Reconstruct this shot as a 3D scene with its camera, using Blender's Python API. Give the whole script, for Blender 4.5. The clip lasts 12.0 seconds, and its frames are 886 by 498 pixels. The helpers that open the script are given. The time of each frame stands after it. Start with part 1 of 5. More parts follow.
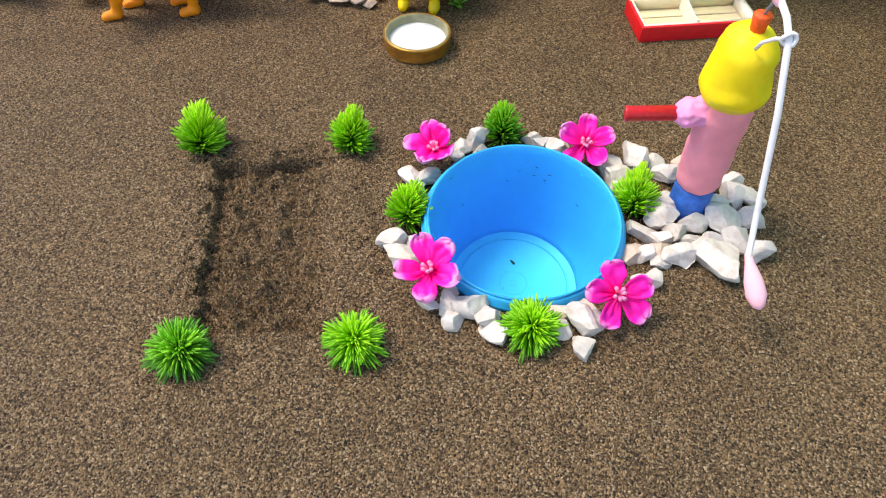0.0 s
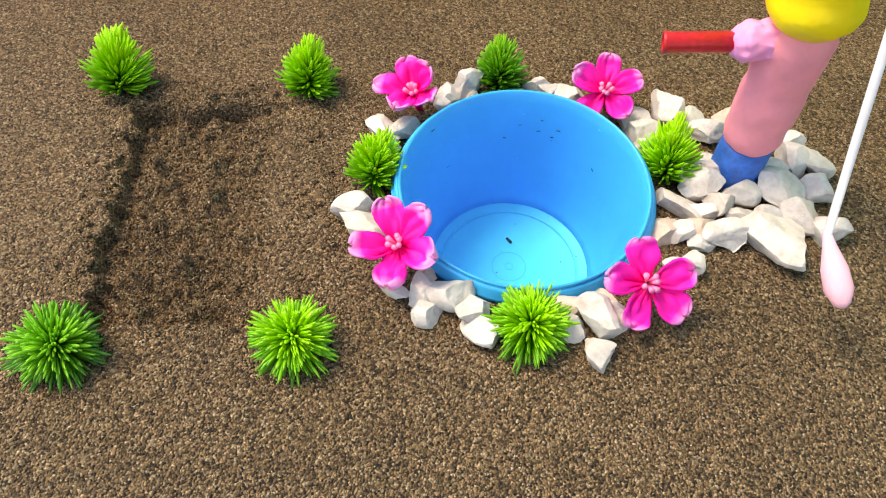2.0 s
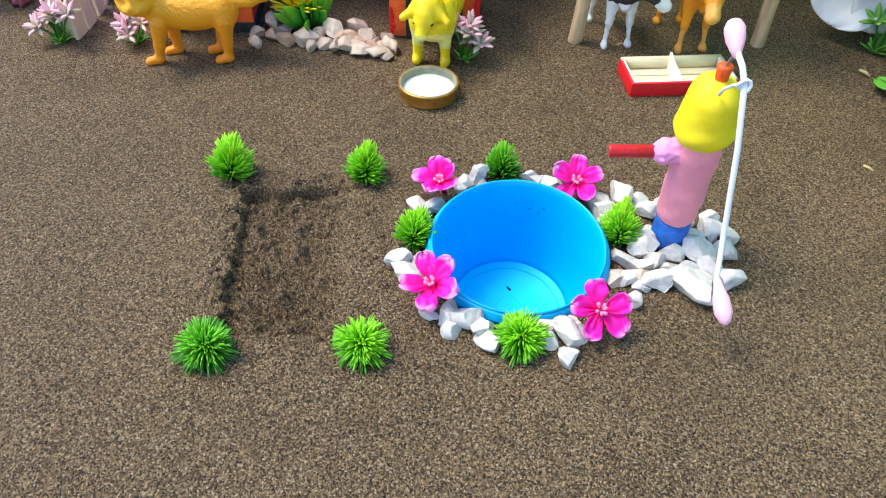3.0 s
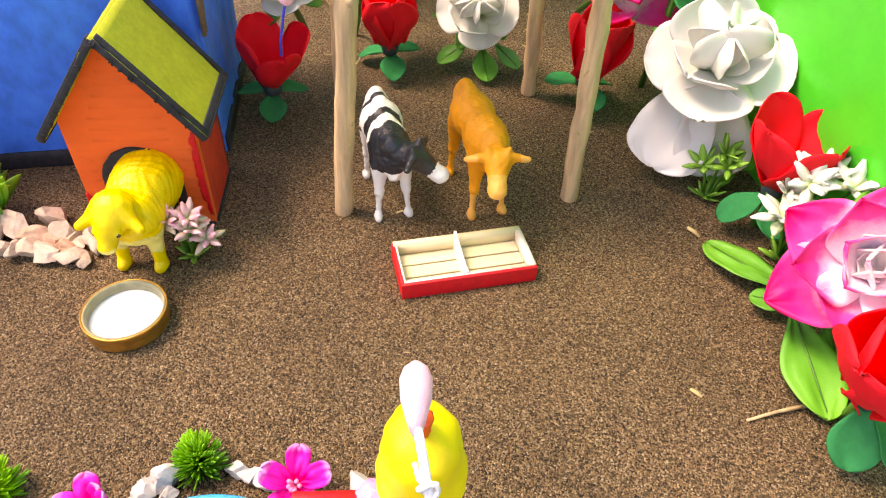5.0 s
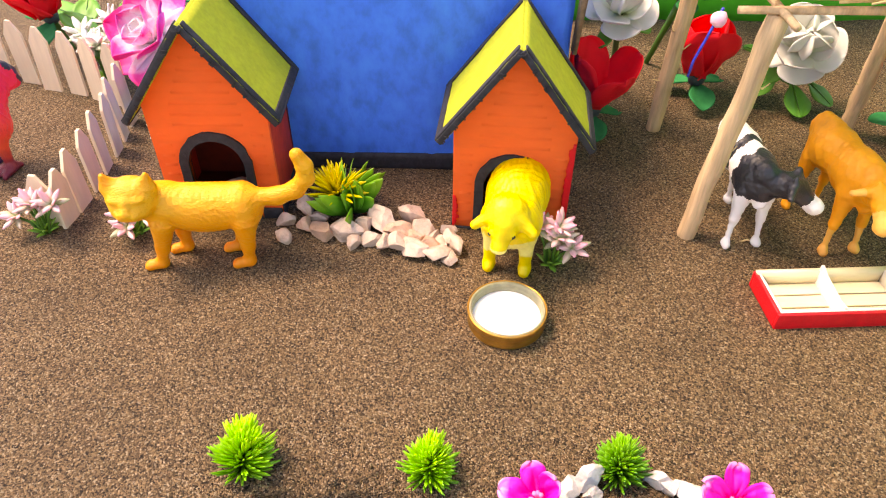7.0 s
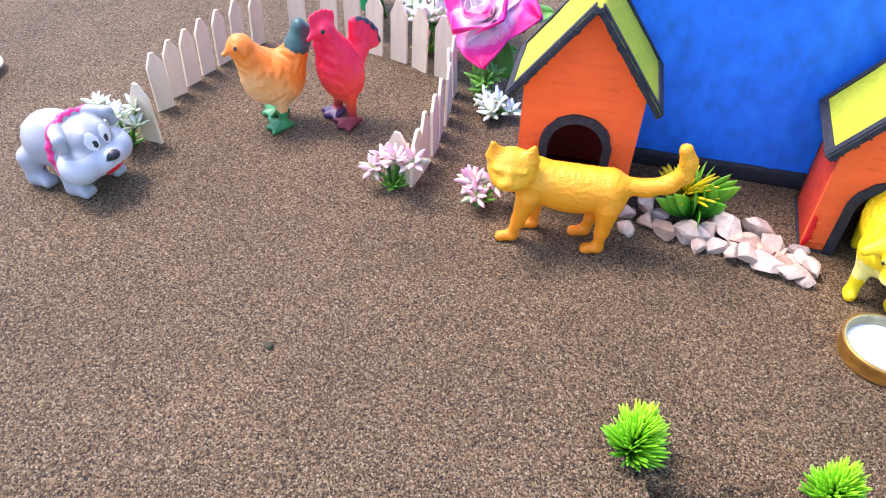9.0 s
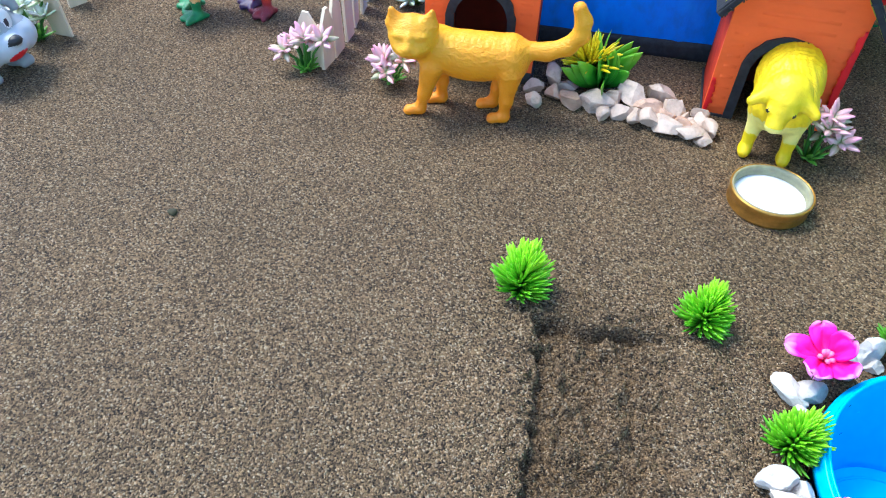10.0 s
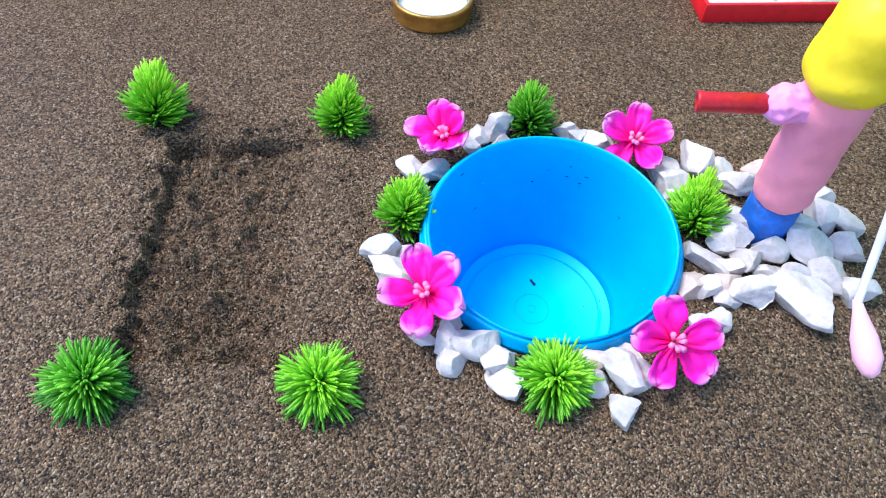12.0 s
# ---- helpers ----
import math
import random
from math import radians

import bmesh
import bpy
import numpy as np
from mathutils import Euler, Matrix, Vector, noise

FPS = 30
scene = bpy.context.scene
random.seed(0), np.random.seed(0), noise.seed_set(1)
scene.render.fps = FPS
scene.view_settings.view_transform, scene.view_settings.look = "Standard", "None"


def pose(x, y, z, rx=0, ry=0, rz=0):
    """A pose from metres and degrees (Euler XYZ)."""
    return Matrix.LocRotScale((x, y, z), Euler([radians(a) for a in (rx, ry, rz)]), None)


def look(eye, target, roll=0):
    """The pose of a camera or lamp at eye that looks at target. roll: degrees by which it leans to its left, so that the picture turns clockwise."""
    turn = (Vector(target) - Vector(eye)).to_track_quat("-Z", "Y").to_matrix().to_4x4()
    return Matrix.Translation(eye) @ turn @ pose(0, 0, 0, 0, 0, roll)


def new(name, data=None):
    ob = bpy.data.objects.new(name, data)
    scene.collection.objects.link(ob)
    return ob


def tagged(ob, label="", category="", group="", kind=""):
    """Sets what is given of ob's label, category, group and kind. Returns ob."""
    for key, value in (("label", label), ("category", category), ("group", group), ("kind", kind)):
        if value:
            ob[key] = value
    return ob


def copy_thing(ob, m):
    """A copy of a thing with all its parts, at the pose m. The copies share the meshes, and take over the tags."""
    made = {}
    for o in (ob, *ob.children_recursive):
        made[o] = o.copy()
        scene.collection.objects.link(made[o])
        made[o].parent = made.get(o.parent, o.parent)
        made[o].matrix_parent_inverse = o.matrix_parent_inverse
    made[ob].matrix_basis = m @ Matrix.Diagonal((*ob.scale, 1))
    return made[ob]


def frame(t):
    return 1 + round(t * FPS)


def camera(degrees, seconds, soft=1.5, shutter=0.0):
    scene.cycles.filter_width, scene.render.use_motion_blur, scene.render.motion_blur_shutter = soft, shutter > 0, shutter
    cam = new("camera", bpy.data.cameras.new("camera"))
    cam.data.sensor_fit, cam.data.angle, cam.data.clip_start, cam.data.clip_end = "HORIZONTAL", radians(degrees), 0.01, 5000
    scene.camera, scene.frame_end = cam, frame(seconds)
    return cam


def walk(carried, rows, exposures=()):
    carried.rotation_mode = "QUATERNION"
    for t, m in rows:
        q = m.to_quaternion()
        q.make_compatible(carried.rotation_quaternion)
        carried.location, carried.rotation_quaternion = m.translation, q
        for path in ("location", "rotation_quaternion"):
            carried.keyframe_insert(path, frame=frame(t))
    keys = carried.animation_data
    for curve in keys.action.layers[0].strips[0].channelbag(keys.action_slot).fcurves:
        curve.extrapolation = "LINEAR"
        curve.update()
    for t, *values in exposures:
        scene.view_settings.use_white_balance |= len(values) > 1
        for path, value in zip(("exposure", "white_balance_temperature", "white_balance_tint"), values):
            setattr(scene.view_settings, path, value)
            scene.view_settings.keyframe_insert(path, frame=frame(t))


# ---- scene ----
cam = camera(64.70, 12.0, 1.1)
PATH = [
    (0, (0.05838, 0.03172, 0.18034), (-0.06844, 0.65476, -0.59150), 0.44),
    (0.5, (0.05683, 0.08294, 0.12776), (-0.01950, 0.67764, -0.67257), 4.69),
    (1, (0.06124, 0.10878, 0.10908), (-0.02270, 0.68688, -0.70256), 2.81),
    (1.5, (0.05808, 0.10206, 0.11249), (-0.03980, 0.67152, -0.70368), 1.93),
    (2, (0.05846, 0.06361, 0.13715), (-0.06455, 0.66993, -0.64850), 1.69),
    (2.5, (0.06462, 0.02109, 0.17315), (-0.06811, 0.67456, -0.57208), 2.85),
    (3, (0.06650, 0.00507, 0.18927), (-0.08669, 0.69015, -0.52290), 1.43),
    (3.5, (0.07224, 0.00638, 0.19603), (-0.07070, 0.69683, -0.51309), 1.53),
    (3.7, (0.08427, 0.01943, 0.20455), (-0.05613, 0.73501, -0.47972), 1.26),
    (5.3, (0.11729, 0.14196, 0.19039), (0.07501, 0.86831, -0.49564), 2.72),
    (5.5, (0.11817, 0.14106, 0.18852), (0.06626, 0.87513, -0.48857), 2.38),
    (6, (0.10049, 0.14006, 0.19135), (0.03234, 0.85959, -0.49976), 2.93),
    (6.5, (0.05928, 0.12390, 0.18657), (-0.06309, 0.85698, -0.48246), 2.58),
    (7, (0.01848, 0.10969, 0.18996), (-0.18132, 0.83870, -0.46473), 0.47),
    (7.5, (-0.01764, 0.10121, 0.18473), (-0.26868, 0.81884, -0.46488), 1.13),
    (7.7, (-0.02955, 0.09463, 0.18474), (-0.30253, 0.80424, -0.46482), 1.40),
    (9.3, (-0.06726, 0.07075, 0.18498), (-0.41983, 0.73235, -0.47683), 2.07),
    (9.5, (-0.05865, 0.06998, 0.18107), (-0.40061, 0.73000, -0.48784), 1.89),
    (10, (-0.02944, 0.06221, 0.16631), (-0.32953, 0.70197, -0.54127), 1.83),
    (10.5, (0.00564, 0.04568, 0.15497), (-0.22287, 0.66320, -0.59767), 3.21),
    (11, (0.04062, 0.03751, 0.14916), (-0.13781, 0.64429, -0.62543), 2.45),
    (11.5, (0.05608, 0.04493, 0.15028), (-0.09245, 0.66542, -0.61974), 2.79),
    (12, (0.05339, 0.06869, 0.14355), (-0.09096, 0.68220, -0.63284), 2.45),
]
# seconds, stops, kelvin, tint
EXPOSURES = [(0.0, 1.06, 7519, 13), (0.5, 0.85, 6800, 13), (1.0, 0.88, 6500, 12), (1.6, 0.93, 7920, 10), (2.0, 1.16, 8549, 12), (2.6, 1.2, 7210, 7), (3.5, 1.27, 6128, 6), (5.3, 1.61, 9360, 29), (6.5, 1.62, 9360, 29), (7.5, 1.77, 9568, 29), (9.3, 1.7, 5832, 22), (10.0, 1.46, 5668, 5), (10.5, 1.42, 5567, -12), (11.0, 1.33, 5788, -6), (11.5, 1.23, 5898, 6), (12.0, 1.18, 5720, 17)]
walk(cam, [(t, look(eye, target, roll)) for t, eye, target, roll in PATH], EXPOSURES)

# ---- light ----
world = bpy.data.worlds.new("sky")
scene.world = world
world.use_nodes = True
sky = world.node_tree.nodes.new("ShaderNodeTexSky")
sky.sky_type, sky.sun_disc = "NISHITA", False
sky.sun_elevation, sky.sun_rotation = radians(60), radians(-83)
world.node_tree.links.new(sky.outputs[0], world.node_tree.nodes["Background"].inputs[0])
world.node_tree.nodes["Background"].inputs[1].default_value = 0.15
sun = new("sun", bpy.data.lights.new("sun", "SUN"))
sun.data.energy, sun.data.angle, sun.data.color = 1.7, radians(24), (1.0, 0.93, 0.82)
sun.matrix_world = look((-0.50, 0.06, 0.865), (0, 0, 0))


# ---- materials ----
def material(name, rough=0.6, spec=0.5):
    m = bpy.data.materials.new(name)
    m.use_nodes = True
    b = m.node_tree.nodes["Principled BSDF"]
    b.inputs["Roughness"].default_value = rough
    b.inputs["Specular IOR Level"].default_value = spec
    return m, m.node_tree, b


def node(tree, kind, **values):
    n = tree.nodes.new(kind)
    for key, value in values.items():
        n.inputs[key.replace("_", " ")].default_value = value
    return n


def ramp(tree, fac, stops):
    r = tree.nodes.new("ShaderNodeValToRGB")
    while len(r.color_ramp.elements) < len(stops):
        r.color_ramp.elements.new(0.5)
    for e, (at, c) in zip(r.color_ramp.elements, stops):
        e.position, e.color = at, (*c, 1)
    tree.links.new(fac, r.inputs[0])
    return r.outputs[0]


def shade(c, k):
    return tuple(min(1, v * k) for v in c)


def painted(name, c, rough=0.55, vary=0.18, scale=220, bump=0.15, fine=2500, spec=0.5, trans=0.0, stretch=(1, 1, 1)):
    """Paint, plastic, clay or cloth: broad blotches, fine grain and a little relief."""
    m, t, b = material(name, rough, spec)
    co = t.nodes.new("ShaderNodeTexCoord")
    mp = node(t, "ShaderNodeMapping", Scale=stretch)
    t.links.new(co.outputs["Object"], mp.inputs[0])
    big = node(t, "ShaderNodeTexNoise", Scale=scale, Detail=6.0, Roughness=0.6)
    small = node(t, "ShaderNodeTexNoise", Scale=fine, Detail=3.0)
    for n in (big, small):
        t.links.new(mp.outputs[0], n.inputs["Vector"])
    col = ramp(t, big.outputs[0], ((0.3, shade(c, 1 - vary)), (0.52, c), (0.72, shade(c, 1 + vary))))
    t.links.new(col, b.inputs["Base Color"])
    bp = node(t, "ShaderNodeBump", Strength=bump, Distance=0.0004)
    t.links.new(small.outputs[0], bp.inputs["Height"])
    t.links.new(bp.outputs[0], b.inputs["Normal"])
    if trans:
        b.inputs["Subsurface Weight"].default_value = trans
        b.inputs["Subsurface Radius"].default_value = (0.003, 0.003, 0.003)
    return m


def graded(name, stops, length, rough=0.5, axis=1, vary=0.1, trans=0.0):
    """A petal, leaf or whole tuft whose colour runs from its foot to its tip."""
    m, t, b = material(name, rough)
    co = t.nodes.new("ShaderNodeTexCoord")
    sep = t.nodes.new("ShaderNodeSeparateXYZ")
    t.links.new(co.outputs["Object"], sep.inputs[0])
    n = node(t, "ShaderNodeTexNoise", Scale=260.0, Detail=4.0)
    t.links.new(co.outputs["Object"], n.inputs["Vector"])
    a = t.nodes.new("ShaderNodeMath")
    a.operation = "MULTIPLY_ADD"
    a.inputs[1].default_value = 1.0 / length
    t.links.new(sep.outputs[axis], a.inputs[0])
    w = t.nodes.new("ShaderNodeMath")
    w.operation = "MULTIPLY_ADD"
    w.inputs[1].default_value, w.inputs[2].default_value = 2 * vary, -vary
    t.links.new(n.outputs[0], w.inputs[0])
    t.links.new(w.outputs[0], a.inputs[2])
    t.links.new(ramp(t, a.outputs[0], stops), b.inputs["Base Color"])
    v = node(t, "ShaderNodeTexNoise", Scale=1800.0, Detail=2.0)
    t.links.new(co.outputs["Object"], v.inputs["Vector"])
    bp = node(t, "ShaderNodeBump", Strength=0.2, Distance=0.0003)
    t.links.new(v.outputs[0], bp.inputs["Height"])
    t.links.new(bp.outputs[0], b.inputs["Normal"])
    if trans:
        b.inputs["Subsurface Weight"].default_value = trans
        b.inputs["Subsurface Radius"].default_value = (0.002, 0.002, 0.002)
    return m


def banded(name, way, stops, length, rough=0.45, vary=0.12, trans=0.12, stretch=(1, 1, 1), fine=1300):
    """Moulded rubber sprayed in colours that melt into one another along a direction."""
    m, t, b = material(name, rough)
    co = t.nodes.new("ShaderNodeTexCoord")
    dot = t.nodes.new("ShaderNodeVectorMath")
    dot.operation = "DOT_PRODUCT"
    dot.inputs[1].default_value = way
    t.links.new(co.outputs["Object"], dot.inputs[0])
    n = node(t, "ShaderNodeTexNoise", Scale=210.0, Detail=4.0, Roughness=0.65)
    t.links.new(co.outputs["Object"], n.inputs["Vector"])
    w = t.nodes.new("ShaderNodeMath")
    w.operation = "MULTIPLY_ADD"
    w.inputs[1].default_value, w.inputs[2].default_value = 2 * vary, -vary
    t.links.new(n.outputs[0], w.inputs[0])
    a = t.nodes.new("ShaderNodeMath")
    a.operation = "MULTIPLY_ADD"
    a.inputs[1].default_value = 1.0 / length
    t.links.new(dot.outputs["Value"], a.inputs[0])
    t.links.new(w.outputs[0], a.inputs[2])
    t.links.new(ramp(t, a.outputs[0], stops), b.inputs["Base Color"])
    mp = node(t, "ShaderNodeMapping", Scale=stretch)
    t.links.new(co.outputs["Object"], mp.inputs[0])
    f = node(t, "ShaderNodeTexNoise", Scale=fine, Detail=3.0)
    t.links.new(mp.outputs[0], f.inputs["Vector"])
    bp = node(t, "ShaderNodeBump", Strength=0.6, Distance=0.0007)
    t.links.new(f.outputs[0], bp.inputs["Height"])
    t.links.new(bp.outputs[0], b.inputs["Normal"])
    b.inputs["Subsurface Weight"].default_value = trans
    b.inputs["Subsurface Radius"].default_value = (0.003, 0.003, 0.003)
    return m


def sandy(name, k):
    """Coarse river sand: each grain its own tone, over damp and dry patches."""
    m, t, b = material(name, 0.8, 0.35)
    co = t.nodes.new("ShaderNodeTexCoord")
    cell = node(t, "ShaderNodeTexVoronoi", Scale=2000.0, Randomness=1.0)
    clump = node(t, "ShaderNodeTexNoise", Scale=880.0, Detail=5.0, Roughness=0.75)
    patch = node(t, "ShaderNodeTexNoise", Scale=22.0, Detail=5.0, Roughness=0.6)
    lump = node(t, "ShaderNodeTexNoise", Scale=420.0, Detail=4.0, Roughness=0.7)
    for n in (cell, clump, patch, lump):
        t.links.new(co.outputs["Object"], n.inputs["Vector"])
    sep = t.nodes.new("ShaderNodeSeparateColor")
    t.links.new(cell.outputs["Color"], sep.inputs[0])
    grain = ramp(t, sep.outputs[0], ((0.0, (0.03 * k, 0.021 * k, 0.014 * k)), (0.2, (0.14 * k, 0.089 * k, 0.045 * k)), (0.55, (0.302 * k, 0.190 * k, 0.096 * k)), (0.85, (0.435 * k, 0.285 * k, 0.150 * k)), (1.0, (0.62 * k, 0.49 * k, 0.33 * k))))
    tone = ramp(t, patch.outputs[0], ((0.28, (0.80, 0.80, 0.78)), (0.5, (0.97, 0.97, 0.95)), (0.72, (1.12, 1.11, 1.09))))
    speck = ramp(t, clump.outputs[0], ((0.36, (0.34, 0.33, 0.32)), (0.46, (0.82, 0.82, 0.82)), (0.55, (1.12, 1.12, 1.10)), (0.65, (1.55, 1.5, 1.42))))
    col = grain
    for layer in (tone, speck):
        mix = t.nodes.new("ShaderNodeMixRGB")
        mix.blend_type, mix.inputs[0].default_value = "MULTIPLY", 1.0
        t.links.new(col, mix.inputs[1])
        t.links.new(layer, mix.inputs[2])
        col = mix.outputs[0]
    t.links.new(col, b.inputs["Base Color"])
    add = t.nodes.new("ShaderNodeMath")
    add.operation = "MULTIPLY_ADD"
    add.inputs[1].default_value = -1.0
    t.links.new(cell.outputs["Distance"], add.inputs[0])
    t.links.new(lump.outputs[0], add.inputs[2])
    heap = node(t, "ShaderNodeTexNoise", Scale=95.0, Detail=6.0, Roughness=0.68)
    t.links.new(co.outputs["Object"], heap.inputs["Vector"])
    low = node(t, "ShaderNodeBump", Strength=0.6, Distance=0.0040)
    t.links.new(heap.outputs[0], low.inputs["Height"])
    bp = node(t, "ShaderNodeBump", Strength=1.0, Distance=0.0013)
    t.links.new(add.outputs[0], bp.inputs["Height"])
    t.links.new(low.outputs[0], bp.inputs["Normal"])
    t.links.new(bp.outputs[0], b.inputs["Normal"])
    return m


def stony(name, c, vein):
    m, t, b = material(name, 0.5, 0.5)
    co = t.nodes.new("ShaderNodeTexCoord")
    info = t.nodes.new("ShaderNodeObjectInfo")
    n = node(t, "ShaderNodeTexNoise", Scale=240.0, Detail=9.0, Roughness=0.7)
    n.noise_dimensions = "4D"
    mul = t.nodes.new("ShaderNodeMath")
    mul.operation = "MULTIPLY"
    mul.inputs[1].default_value = 40.0
    t.links.new(info.outputs["Random"], mul.inputs[0])
    t.links.new(mul.outputs[0], n.inputs["W"])
    t.links.new(co.outputs["Object"], n.inputs["Vector"])
    col = ramp(t, n.outputs[0], ((0.3, vein), (0.44, shade(c, 0.82)), (0.58, c), (0.8, shade(c, 1.04))))
    tint = ramp(t, info.outputs["Random"], ((0.0, (1, 1, 1)), (0.7, (0.97, 0.96, 0.95)), (0.86, (1, 0.86, 0.78)), (1.0, (0.95, 0.78, 0.66))))
    mix = t.nodes.new("ShaderNodeMixRGB")
    mix.blend_type, mix.inputs[0].default_value = "MULTIPLY", 1.0
    t.links.new(col, mix.inputs[1])
    t.links.new(tint, mix.inputs[2])
    t.links.new(mix.outputs[0], b.inputs["Base Color"])
    b.inputs["Subsurface Weight"].default_value = 0.15
    b.inputs["Subsurface Radius"].default_value = (0.002, 0.002, 0.002)
    f = node(t, "ShaderNodeTexNoise", Scale=1100.0, Detail=5.0)
    t.links.new(co.outputs["Object"], f.inputs["Vector"])
    bp = node(t, "ShaderNodeBump", Strength=0.45, Distance=0.0006)
    t.links.new(f.outputs[0], bp.inputs["Height"])
    t.links.new(bp.outputs[0], b.inputs["Normal"])
    return m


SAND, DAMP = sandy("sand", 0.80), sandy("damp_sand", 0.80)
QUARTZ = stony("white_quartz", (0.70, 0.67, 0.63), (0.50, 0.40, 0.33))
PEACH = stony("peach_stone", (0.62, 0.48, 0.38), (0.34, 0.23, 0.17))
BOWL_BLUE = painted("blue_plastic", (0.003, 0.43, 0.86), 0.4, 0.05, 60, 0.03, 900, 0.35, 0.3)
# Bowl plastic brightened: light falling on the floor is put into this colour.
BOWL_BRIGHT = painted("brightened_blue_plastic", (0.006, 0.66, 0.93), 0.5, 0.06, 60, 0.03, 900, 0.3, 0.3)
SPECK = painted("dirt_speck", (0.02, 0.03, 0.05))
# Tuft greens: darker low down, brighter with height over the whole tuft.
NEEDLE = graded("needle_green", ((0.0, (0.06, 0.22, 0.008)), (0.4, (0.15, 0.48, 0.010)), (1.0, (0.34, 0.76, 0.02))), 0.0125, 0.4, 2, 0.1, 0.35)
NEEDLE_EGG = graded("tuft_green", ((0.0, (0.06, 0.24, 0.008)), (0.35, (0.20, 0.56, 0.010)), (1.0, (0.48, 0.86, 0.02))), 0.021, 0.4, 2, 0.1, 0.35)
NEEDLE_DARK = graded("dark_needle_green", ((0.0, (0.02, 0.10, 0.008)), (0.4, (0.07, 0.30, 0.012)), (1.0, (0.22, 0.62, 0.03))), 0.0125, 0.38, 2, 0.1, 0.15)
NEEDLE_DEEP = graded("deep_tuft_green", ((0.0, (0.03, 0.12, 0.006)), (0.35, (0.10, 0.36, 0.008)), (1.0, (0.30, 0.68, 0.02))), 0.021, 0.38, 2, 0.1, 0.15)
STEM = painted("stem_green", (0.05, 0.18, 0.02), 0.5)
DARKSTEM = painted("dark_stem", (0.015, 0.02, 0.012), 0.6)
MAGENTA = graded("magenta_petal", ((0.0, (0.88, 0.0, 0.16)), (0.35, (0.98, 0.004, 0.32)), (0.80, (1.0, 0.014, 0.46)), (1.0, (1.0, 0.32, 0.70))), 0.0104, 0.6, 1, 0.06, 0.35)
MAGENTA.node_tree.nodes["Principled BSDF"].inputs["Specular IOR Level"].default_value = 0.25
STAMEN = painted("pink_stamen", (0.98, 0.25, 0.5), 0.4)
CLAY_PINK = painted("pink_clay", (0.92, 0.31, 0.38), 0.55, 0.08, 140, 0.35, 600, 0.4, 0.12)
CLAY_ROSE = painted("rose_clay", (0.94, 0.34, 0.62), 0.55, 0.08, 140, 0.35, 700, 0.4, 0.12)
CLAY_YELLOW = painted("yellow_clay", (0.93, 0.72, 0.015), 0.5, 0.08, 120, 0.3, 600, 0.4, 0.12)
BLUE_TAPE = painted("blue_wrap", (0.015, 0.13, 0.52), 0.5, 0.3, 400, 0.5, 1500)
RED_TUBE = painted("red_tube", (0.55, 0.012, 0.018), 0.35, 0.25, 500, 0.3, 1500)
ORANGE_PLUG = painted("orange_plug", (0.85, 0.10, 0.01), 0.5, 0.25, 600, 0.4)
COTTON = painted("pink_cotton", (0.95, 0.52, 0.62), 0.9, 0.06, 300, 0.5, 3500, 0.1, 0.2)
WHITE_STICK = painted("white_stick", (0.85, 0.86, 0.9), 0.45, 0.06)
WIRE = painted("grey_wire", (0.25, 0.25, 0.27), 0.35)
MILK = painted("milk", (0.9, 0.9, 0.9), 0.35, 0.03, 100, 0.02, 400, 0.5, 0.2)
LINER = painted("olive_liner", (0.30, 0.29, 0.17), 0.4, 0.2, 300, 0.2)
BRASS = painted("brass", (0.62, 0.33, 0.07), 0.3, 0.25, 260, 0.2)
BRASS.node_tree.nodes["Principled BSDF"].inputs["Metallic"].default_value = 0.8
RED_PAINT = painted("red_paint", (0.78, 0.008, 0.015), 0.5, 0.12, 260, 0.3)
CREAM = painted("cream_wood", (0.80, 0.69, 0.45), 0.65, 0.12, 160, 0.3, 1500, 0.3, 0.0, (0.25, 2.0, 1.0))
CREAM_WHITE = painted("pale_card", (0.86, 0.82, 0.72), 0.65, 0.08)
DARK_GAP = painted("dark_gap", (0.10, 0.06, 0.05), 0.8)
ORANGE_CARD = painted("orange_card", (0.96, 0.15, 0.03), 0.7, 0.07, 90, 0.25, 900, 0.3, 0.0, (0.7, 1, 2))
# House card made redder and darker: the side walls' shade is in the colour.
SHADED_CARD = painted("shaded_side_card", (0.62, 0.05, 0.02), 0.7, 0.2, 140, 0.4, 900, 0.3)
ROOF_GREEN = painted("lime_roof", (0.40, 0.46, 0.03), 0.75, 0.14, 380, 0.3, 1000, 0.3)
BLACK_TRIM = painted("black_trim", (0.030, 0.033, 0.040), 0.7, 0.4, 300, 0.6, 1200, 0.3)
BROWN_CARD = painted("brown_card", (0.25, 0.16, 0.10), 0.85, 0.3, 500, 0.6)
# Much darker red, for the houses' back wall and floor and the spout's bore.
DARK_INSIDE = painted("dark_inside_red", (0.16, 0.02, 0.012), 0.8, 0.2)
BLUE_CARD = painted("blue_card", (0.015, 0.215, 0.95), 0.55, 0.24, 150, 0.6, 420, 0.4, 0.0, (1.0, 1.0, 0.7))
GREEN_SHEET = painted("green_sheet", (0.012, 0.56, 0.035), 0.35, 0.18, 14, 0.1, 200, 0.5)
WOOD = painted("peeled_wood", (0.64, 0.45, 0.26), 0.75, 0.38, 260, 0.8, 1400, 0.3, 0.0, (1, 1, 0.10))
STRAW = painted("straw", (0.62, 0.48, 0.22), 0.75, 0.3, 300, 0.4)
TINSEL = painted("blue_tinsel", (0.03, 0.05, 0.55), 0.25, 0.4, 800, 0.3)
